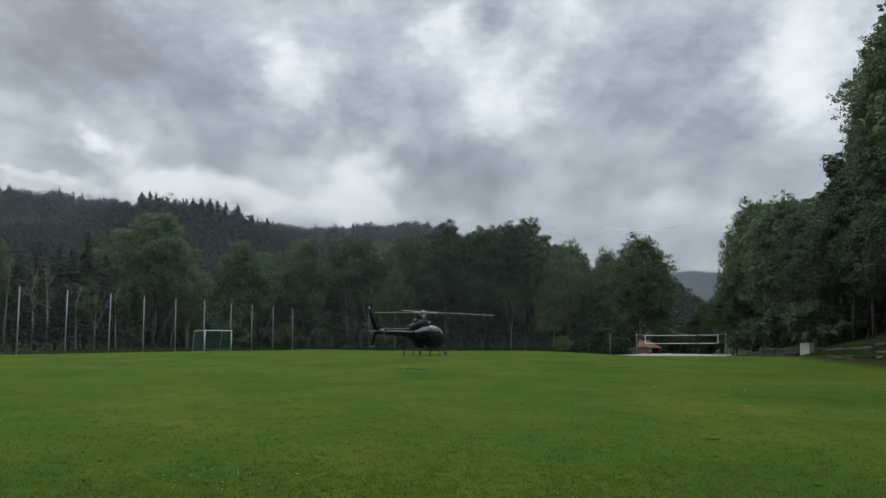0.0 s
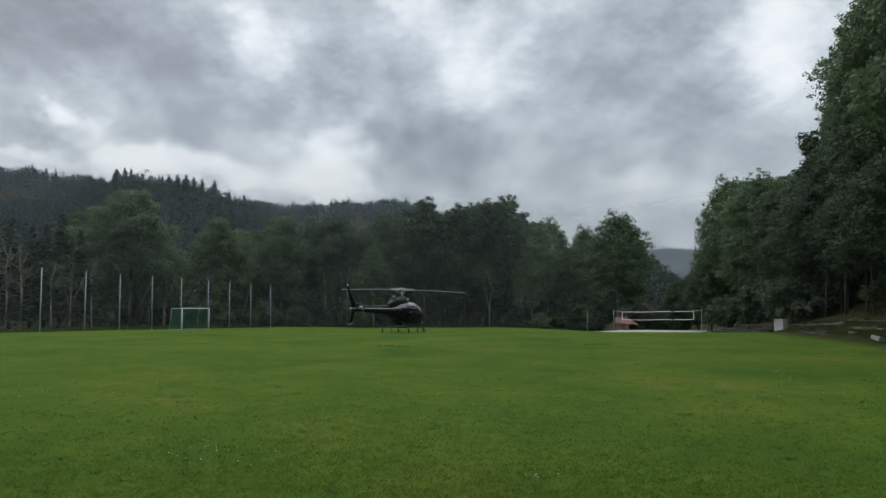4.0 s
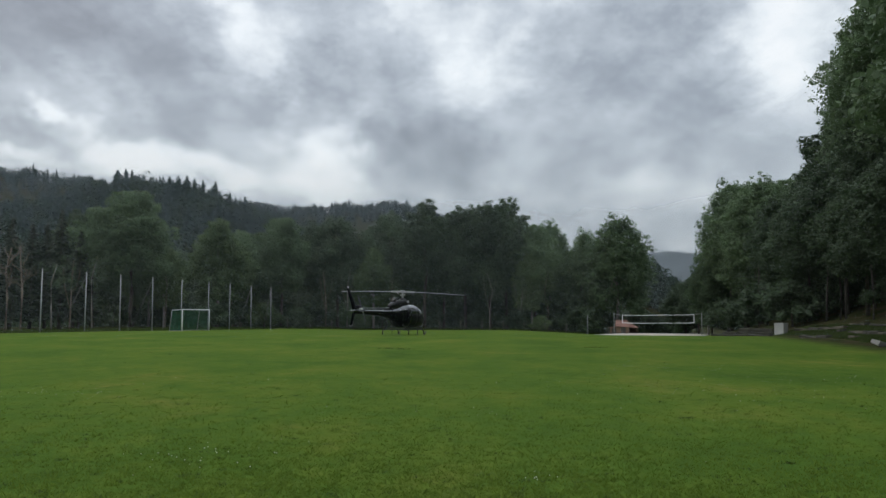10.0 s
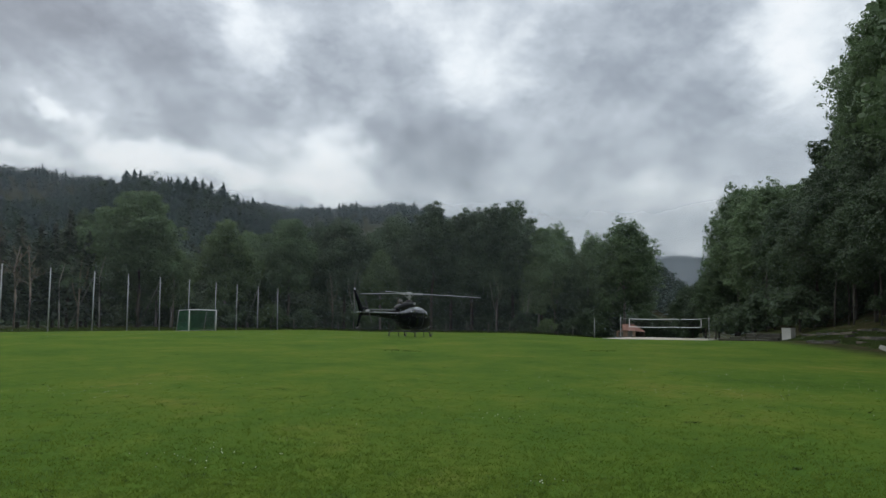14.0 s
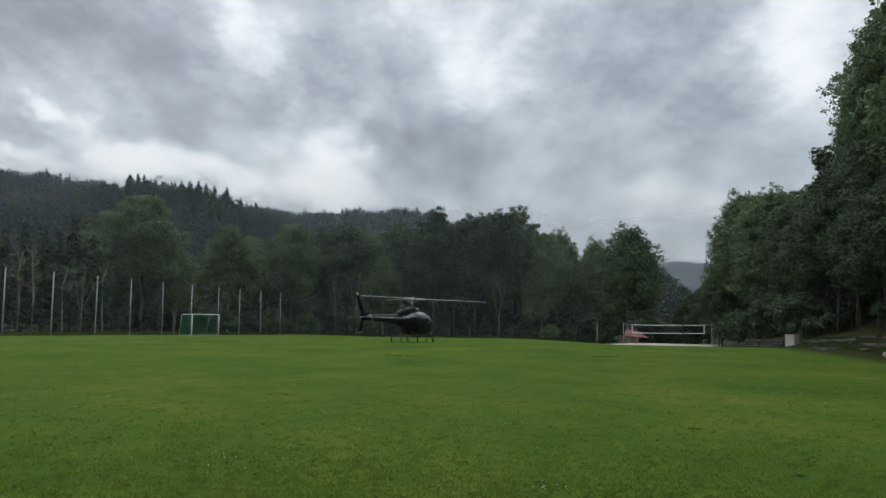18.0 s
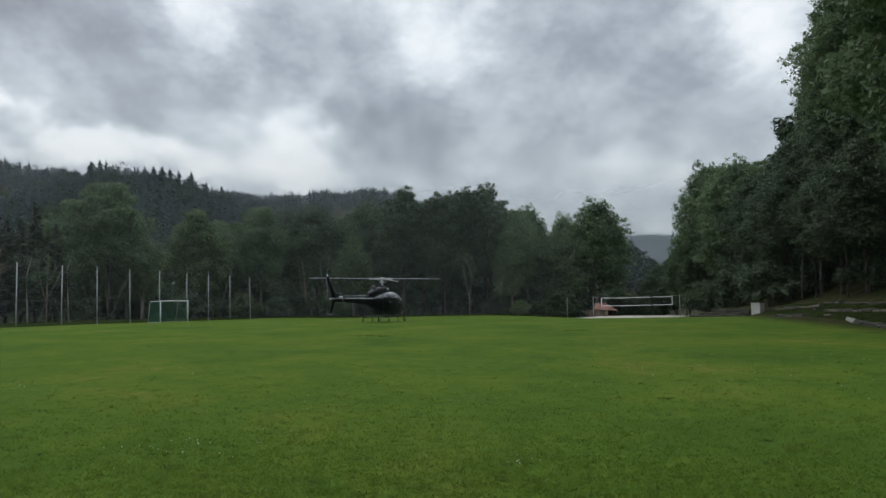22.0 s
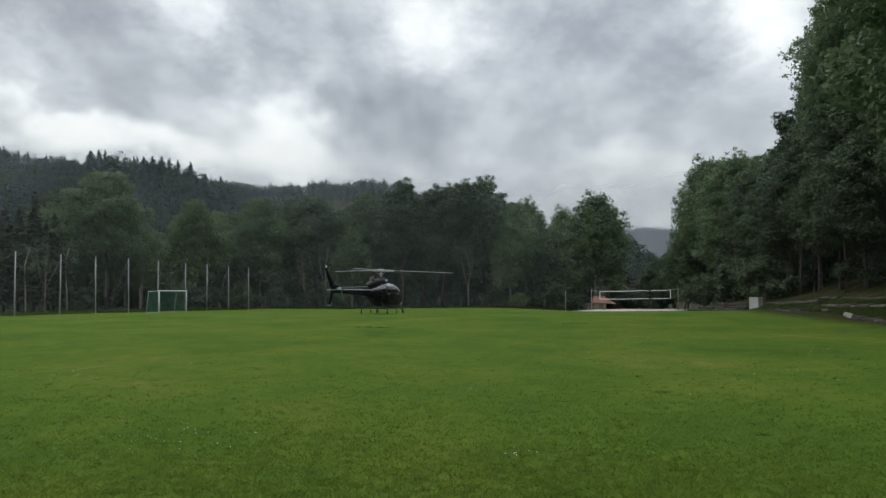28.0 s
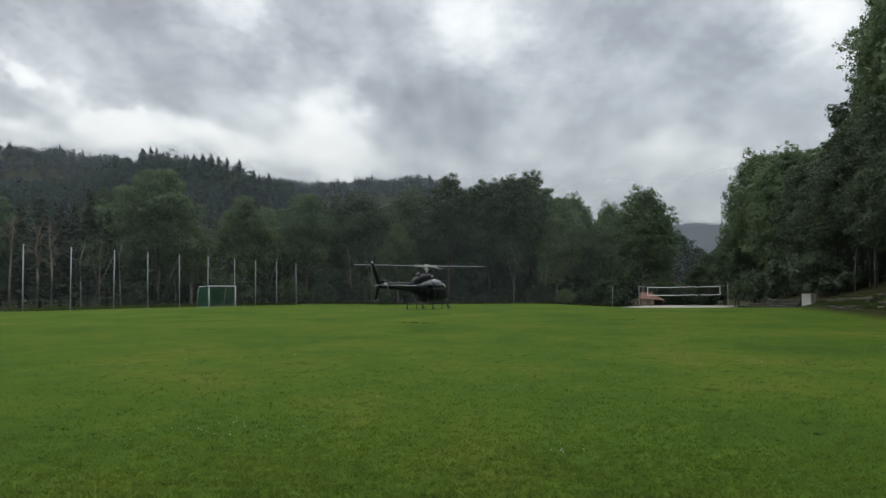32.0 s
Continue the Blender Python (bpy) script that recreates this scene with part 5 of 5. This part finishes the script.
def build_hut():
    """A small wooden hut with a clay tile roof that reaches over an open porch."""
    x, y = polar(13.55, 110.0)
    hut = new("wooden_hut")
    hut.matrix_basis = pose(x, y, lz(x, y), 0, 0, -16)
    tagged(hut, "small wooden hut with a reddish clay tile roof and porch", "hut")
    part("wall", one_box((1.5, 0.10, 1.25), pose(-0.45, -0.75, 0.62), 0.01), M_WOOD, hut)
    part("wall", one_box((1.5, 0.10, 1.25), pose(-0.45, 0.75, 0.62), 0.01), M_WOOD, hut)
    part("wall", one_box((0.10, 1.4, 1.25), pose(-1.15, 0, 0.62), 0.01), M_WOOD, hut)
    part("wall", one_box((0.10, 1.4, 1.25), pose(0.25, 0, 0.62), 0.01), M_WOOD_DARK, hut)
    # dark wall and floor added to give the open porch its inner shade
    part("porch_wall", one_box((1.1, 0.08, 1.0), pose(0.85, 0.82, 0.50), 0.01), M_WOOD_DARK, hut)
    part("porch_floor", one_box((1.2, 1.7, 0.10), pose(0.85, 0, 0.03), 0.01), M_WOOD_DARK, hut)
    part("door", one_box((0.60, 0.05, 1.05), pose(-0.35, -0.83, 0.55), 0.01), M_POST, hut, "pale weathered door")
    # roof: ridge along the hut, the slope running out over the porch
    def skin(lift, inset, name, label=""):
        bm = bmesh.new()
        e = 1.05 - inset
        lo = [(-1.35 + inset, -e, 1.20), (1.45 - inset, -e, 0.98), (1.45 - inset, e, 0.98), (-1.35 + inset, e, 1.20)]
        hi = [(-1.30 + inset, 0, 1.85), (0.10, 0, 1.85)]
        v = [bm.verts.new((p[0], p[1], p[2] + lift)) for p in lo + hi]
        for f in ((0, 1, 5, 4), (1, 2, 5), (2, 3, 4, 5), (3, 0, 4), (3, 2, 1, 0)):
            bm.faces.new([v[k] for k in f])
        bmesh.ops.recalc_face_normals(bm, faces=bm.faces[:])
        part(name, bm, M_TILE, hut, label)
    skin(0.0, 0.0, "roof", "reddish clay tiles")
    for k in range(5):
        f = (k + 0.5) / 5.5
        for s in (-1, 1):
            a = Vector((-1.35 + 0.05 * f, s * 1.05 * (1 - f), 1.20 + 0.65 * f + 0.03))
            b = Vector((1.45 - 1.35 * f, s * 1.05 * (1 - f), 0.98 + 0.87 * f + 0.03))
            part("tile_course", one_tube([a, b], 0.035, 0.035, 6), M_TILE, hut)
    part("ridge", one_tube([(-1.32, 0, 1.88), (0.12, 0, 1.88)], 0.07, 0.07, 8), M_TILE, hut)
    for s in (-1, 1):
        part("porch_post", one_tube([(1.3, s * 0.92, -0.1), (1.3, s * 0.92, 1.02)], 0.05, 0.05, 8), M_WOOD_DARK, hut)
    shed = new("store_shed")
    sx, sy = polar(12.75, 110.5)
    shed.matrix_basis = pose(sx, sy, lz(sx, sy), 0, 0, -16)
    tagged(shed, "low pale wooden store shed beside the hut", "shed")
    part("body", one_box((1.0, 1.1, 1.0), pose(0, 0, 0.5), 0.02), M_WOOD, shed)
    part("roof", one_box((1.15, 1.3, 0.06), pose(0, 0, 1.06, 0, -8, 0), 0.01), M_TILE, shed)
    part("door", one_box((0.6, 0.04, 0.85), pose(0.05, -0.58, 0.45), 0.01), M_POST, shed)


def build_pasture_fence():
    """A low wire fence along the back of the field."""
    f = new("pasture_fence")
    f.matrix_basis = pose(0, 0, 0)
    tagged(f, "low wire fence on wooden posts along the field's back edge", "fence")
    rg = random.Random(8)
    tops = []
    for i in range(17):
        x = -17.0 + i * 2.75
        y = 109.5 + rg.uniform(-0.25, 0.25) + 0.04 * x
        z = lz(x, y)
        hgt = rg.uniform(1.05, 1.35)
        bm = one_tube([(x, y, z - 0.3), (x + rg.uniform(-.04, .04), y, z + hgt)], 0.06, 0.05, 7)
        part("post", bm, M_POST, f, "", True)
        tops.append((x, y, z))
    for h in (0.35, 0.65, 0.95):
        part("wire", one_tube([(x, y - 0.05, z + h) for x, y, z in tops], 0.008, 0.008, 4), M_WIRE, f)
    # a lone pale pole near the court and one at the wood's edge
    for az, d, hh in ((11.05, 107.0, 2.4),):
        x, y = polar(az, d)
        p = new("marker_pole")
        p.matrix_basis = pose(x, y, lz(x, y))
        tagged(p, "lone slim grey pole near the court", "pole")
        part("tube", one_tube([(0, 0, -0.2), (0, 0, hh)], 0.05, 0.045, 8), M_GALV, p, "", True)


def rough_block(rg, sx, sy, sz):
    """A rough-hewn stone block."""
    bm = bmesh.new()
    bmesh.ops.create_cube(bm, size=1.0, matrix=Matrix.Diagonal((sx, sy, sz, 1)))
    bmesh.ops.bevel(bm, geom=bm.edges[:], offset=min(sx, sy, sz) * 0.10, segments=1, affect="EDGES")
    for v in bm.verts:
        v.co += Vector((rg.uniform(-1, 1) * 0.03, rg.uniform(-1, 1) * 0.03, rg.uniform(-1, 1) * 0.025))
    return bm


M_SLAB = simple_material("pale_weathered_slab", (0.20, 0.195, 0.17), (0.38, 0.37, 0.33), 3.0, 0.85, 0, 0.4, 0.02)
M_PLANTER = simple_material("stained_white_concrete", (0.36, 0.35, 0.31), (0.62, 0.60, 0.55), 3.0, 0.8, 0, 0.3, 0.01)


def build_terraces():
    """Stone seat rows set in the grass bank, a white planter and a tumbled slab."""
    rg = random.Random(12)
    # three rows of dark seat blocks beside the court
    for az0, az1, d, z in ((18.9, 22.4, 66.0, -0.02), (19.6, 22.5, 67.4, 0.16), (20.6, 23.0, 68.8, 0.42)):
        row = new("stone_step")
        (xa, ya), (xb, yb) = polar(az0, d), polar(az1, d - 1.2)
        base = min(lz(xa, ya), lz(xb, yb)) + z
        row.matrix_basis = pose(xa, ya, base, 0, 0, math.degrees(math.atan2(yb - ya, xb - xa)))
        tagged(row, "dark stone step row set in the grass bank", "step", "seat rows")
        L, x = math.hypot(xb - xa, yb - ya), 0.0
        while x < L - 0.3:
            w = min(rg.uniform(0.7, 1.2), L - x)
            part("stone", rough_block(rg, w - 0.03, 0.55, 0.30), M_STONE_DARK, row).matrix_basis = pose(x + w / 2, 0, 0.02, rg.uniform(-3, 3), rg.uniform(-2, 2), rg.uniform(-3, 3))
            x += w
    # pale retaining rows further along the bank, most stones darkened for tree shade
    for az0, az1, d0, d1, hh in ((24.2, 27.3, 59.5, 53.0, 0.36), (26.3, 30.8, 59, 46.5, 0.30), (23.9, 27.6, 66, 58.5, 0.26), (28.9, 31.5, 45.0, 33.5, 0.26), (27.0, 31.0, 62, 51, 0.26)):
        row = new("retaining_wall")
        (xa, ya), (xb, yb) = polar(az0, d0), polar(az1, d1)
        za, zb = lz(xa, ya), lz(xb, yb)
        row.matrix_basis = pose(xa, ya, (za + zb) / 2, 0, 0, math.degrees(math.atan2(yb - ya, xb - xa)))
        tagged(row, "weathered pale stone retaining row in the grassy bank", "wall", "terrace walls")
        L, x = math.hypot(xb - xa, yb - ya), 0.0
        while x < L - 0.3:
            w = min(rg.uniform(0.6, 1.5), L - x)
            if rg.random() > 0.16:
                f = (x + w / 2) / L
                gx, gy = xa + (xb - xa) * f, ya + (yb - ya) * f
                dz = lz(gx, gy) - (za + zb) / 2
                part("stone", rough_block(rg, w - 0.04, 0.4, hh), M_STONE if rg.random() < 0.28 else M_STONE_DARK, row).matrix_basis = pose(x + w / 2, 0, dz + hh * rg.uniform(-0.32, 0.02), rg.uniform(-6, 6), rg.uniform(-3, 3), rg.uniform(-5, 5))
            x += w
    # white box with a shrub standing behind it
    x, y = polar(23.02, 66.0)
    box_ob = new("white_planter")
    box_ob.matrix_basis = pose(x, y, lz(x, y) - 0.10, 0, 0, -50)
    tagged(box_ob, "white square concrete planter on the bank", "planter")
    part("body", one_box((0.70, 0.70, 0.86), pose(0, 0, 0.43), 0.03), M_PLANTER, box_ob)
    part("rim", one_box((0.75, 0.75, 0.08), pose(0, 0, 0.85), 0.02), M_PLANTER, box_ob)
    part("soil", one_box((0.60, 0.60, 0.04), pose(0, 0, 0.895), 0.01), M_STONE_DARK, box_ob)
    rng = np.random.default_rng(8)
    shrub = new("potted_shrub")
    shrub.matrix_basis = pose(x, y, lz(x, y) + 0.80)
    tagged(shrub, "small green shrub growing in the white planter", "shrub")
    part("stem", one_tube([(0, 0, 0), (0.03, 0, 0.35)], 0.03, 0.015, 6), M_BARK, shrub)
    c, n = crown_points(rng, [((-0.05, 0, 0.38), (0.30, 0.30, 0.26)), ((0.14, 0.08, 0.55), (0.2, 0.2, 0.2)), ((-0.18, 0, 0.6), (0.15, 0.15, 0.18))], 300.0)
    part_mesh("crown", quads_mesh("crown", leaf_quads(rng, c, n, 0.05), M_LEAF), shrub)
    # tumbled slab
    x, y = polar(28.5, 44.0)
    slab = new("stone_slab")
    slab.matrix_basis = pose(x, y, lz(x, y) + 0.16, 14, 16, 20)
    tagged(slab, "pale tumbled stone slab lying on the bank", "stone")
    part("block", rough_block(rg, 0.62, 0.5, 0.22), M_SLAB, slab)


build_fence()
build_goal()
build_volleyball()
build_hut()
build_pasture_fence()
build_terraces()


# ---- grass, clover and tufts ----
M_BLADE_GRASS = leaf_material("grass_blade", (0.078, 0.150, 0.017), (0.172, 0.224, 0.034), 0.6, 0.9)
M_TUFT = leaf_material("dark_tuft", (0.036, 0.064, 0.014), (0.084, 0.114, 0.030), 0.4, 0.8)
M_CLOVER = simple_material("clover_white", (0.60, 0.60, 0.52), (0.82, 0.82, 0.76), 9, 0.8)


def blades(rng, x, y, height, width, per):
    """Grass blades as thin bent triangles round each place."""
    n = len(x) * per
    bx = np.repeat(x, per) + rng.normal(0, width * 2.2, n)
    by = np.repeat(y, per) + rng.normal(0, width * 2.2, n)
    bz = land(bx, by) - 0.005
    a, h = rng.uniform(0, 6.283, n), np.repeat(height, per) * rng.uniform(0.5, 1.2, n)
    dx, dy = np.cos(a) * width * 0.5, np.sin(a) * width * 0.5
    lx, ly = rng.normal(0, 0.95, n) * h, rng.normal(0, 0.95, n) * h
    p = np.stack([np.stack([bx - dx, by - dy, bz], 1), np.stack([bx + dx, by + dy, bz], 1), np.stack([bx + lx, by + ly, bz + h], 1)], 1)
    return p.reshape(-1, 3)


def tris_mesh(name, pts, mat):
    n = len(pts) // 3
    me = bpy.data.meshes.new(name)
    me.vertices.add(n * 3)
    me.vertices.foreach_set("co", pts.astype(np.float32).ravel())
    me.loops.add(n * 3)
    me.loops.foreach_set("vertex_index", np.arange(n * 3, dtype=np.int32))
    me.polygons.add(n)
    me.polygons.foreach_set("loop_start", np.arange(0, n * 3, 3, dtype=np.int32))
    me.polygons.foreach_set("loop_total", np.full(n, 3, dtype=np.int32))
    me.materials.append(mat)
    me.update(calc_edges=True)
    return me


def build_grass():
    rng = np.random.default_rng(77)
    n = 42000
    # denser near, thinner far
    inv = rng.uniform(1 / 40.0, 1 / 4.8, n)
    r, az = 1 / inv, np.radians(rng.uniform(-33, 33, n))
    x, y = r * np.sin(az), r * np.cos(az)
    keep = (x < bank_x(y) + 3) & (rng.random(n) < np.clip((26 - r) / 18, 0, 1))
    x, y, r = x[keep], y[keep], r[keep]
    h = rng.uniform(0.018, 0.042, len(x)) * (1 + 0.6 * (rng.random(len(x)) < 0.1))
    pts = blades(rng, x, y, h, 0.014, 4)
    tagged(new("grass", tris_mesh("grass", pts, M_BLADE_GRASS)), "short mown green grass blades", "grass", kind="stuff")
    # longer growth along the edges of the field
    k = 5000
    t, tb = rng.uniform(0, 1, k), rng.uniform(0, 1, 4 * k)
    d = FENCE_B - FENCE_A
    ex = np.concatenate([FENCE_A.x + d.x * t + rng.normal(-0.6, 0.5, k), rng.uniform(-19, 24, k), bank_x(26 + 36 * tb) + rng.uniform(0.3, 3.4, 4 * k)])
    ey = np.concatenate([FENCE_A.y + d.y * t + rng.normal(0, 0.5, k), 110.5 + rng.normal(0, 0.8, k), 26 + 36 * tb])
    eh = np.concatenate([rng.uniform(0.12, 0.38, 2 * k), rng.uniform(0.03, 0.09, 4 * k)])
    pts = blades(rng, ex, ey, eh, 0.03, 4)
    tagged(new("rough_grass", tris_mesh("rough_grass", pts, M_TUFT)), "longer rough grass along the field's edge", "grass", kind="stuff")
    # dark tufts in the mown field
    allp = []
    for az, dd, w in ((17.3, 13.5, 0.05), (23.3, 9.8, 0.02), (11.3, 39.2, 0.30), (-2.2, 37.4, 0.28), (-1.2, 36.5, 0.2)):
        cx, cy = polar(az, dd)
        k = 16
        allp.append(blades(rng, cx + rng.normal(0, w, k), cy + rng.normal(0, w * 0.6, k), rng.uniform(0.3, 1.0, k) * (0.03 + 0.2 * w), 0.010 + w * 0.05, 6))
    inv = rng.uniform(1 / 45.0, 1 / 6.0, 420)
    az = np.radians(rng.uniform(-32, 30, 420))
    cx, cy = np.sin(az) / inv, np.cos(az) / inv
    side = rng.uniform(-0.12, 0.12, (420, 3))
    ok = cx < bank_x(cy) - 0.5
    tx, ty = (np.repeat(cx[:, None], 3, 1) + side)[ok].ravel(), np.repeat(cy[ok], 3)
    allp.append(blades(rng, tx, ty, rng.uniform(0.018, 0.040, len(tx)), 0.012, 5))
    tagged(new("grass_tufts", tris_mesh("grass_tufts", np.concatenate(allp), M_TUFT)), "dark green grass tufts in the mown field", "grass", kind="stuff")
    # white clover in loose patches: bearing, distance, spread, number
    heads = []
    for az, dd, sp, k in ((-22.9, 17.6, 0.7, 36), (-15.2, 9.3, 0.5, 22), (7.9, 8.1, 0.12, 8), (5.1, 13.2, 0.3, 10), (16.3, 25.7, 1.2, 40), (14.9, 24.7, 0.8, 24), (24.5, 18.2, 2.4, 120),
                          (-13.6, 19.2, 0.8, 14), (-4.1, 13.1, 0.6, 4), (-9.2, 10.2, 0.5, 8), (20.0, 21.0, 3.0, 50), (2.0, 20, 9.0, 30), (12, 12, 4.0, 20)):
        cx, cy = polar(az, dd)
        heads.append(np.stack([cx + rng.normal(0, sp, k), cy + rng.normal(0, sp, k)], 1))
    p = np.concatenate(heads)
    verts, faces = [], []
    for px, py in p.tolist():
        pz, s = lz(px, py) + rng.uniform(0.05, 0.08), rng.uniform(0.004, 0.008)
        n0 = len(verts)
        verts += [(px - s, py, pz), (px, py - s, pz), (px + s, py, pz), (px, py + s, pz), (px, py, pz + s), (px, py, pz - s)]
        for a, b in ((0, 1), (1, 2), (2, 3), (3, 0)):
            faces += [(n0 + a, n0 + b, n0 + 4), (n0 + b, n0 + a, n0 + 5)]
    tagged(new("clover_flowers", arrays_mesh("clover_flowers", verts, faces, M_CLOVER)), "small white clover heads in the grass", "flowers", kind="stuff")


build_grass()


# ---- what moves ----
ROTOR_RATE, ROTOR_PHASE = -1654.6, 20.0     # degrees a second, seen from above
# the idling rotor runs a little unevenly: seconds, degrees ahead of the even turn
ROTOR_LEAD = ((0, -4), (1.15, 6), (3, 24), (5.85, 36), (6.3, 37), (6.9, -12), (8, -6), (9, -4), (11, -2), (16, 0), (18.35, -6), (20, -12),
              (22, -20), (22.6, -22), (23, 14), (24.65, 22), (25.2, 20), (28.4, -2), (29.2, -10), (30.35, -18), (32, -34))


def rotor_angle(t):
    lead = float(np.interp(t, [k[0] for k in ROTOR_LEAD], [k[1] for k in ROTOR_LEAD]))
    return (ROTOR_PHASE + ROTOR_RATE * t + lead - HELI_TURN) % 360


def motions():
    steps = int(CLIP * FPS)
    tilt = pose(0, 0.02, ROTOR_Z, MAST_TILT, MAST_ROLL)
    walk(main_rotor, [(i / FPS, tilt @ pose(0, 0, 0, 0, 0, rotor_angle(i / FPS))) for i in range(steps + 1)])
    walk(tail_rotor, [(i / FPS, pose(0.30, -6.15, 1.83, (30 - 69.0 * i) % 360)) for i in range(steps + 1)])
    # the clouds drift nearer and to the left
    walk(clouds, [(t, pose(-1.2 * t, -4.0 * t, CLOUD_H + EYE)) for t in (0, 8, 16, 24, 32)])


motions()
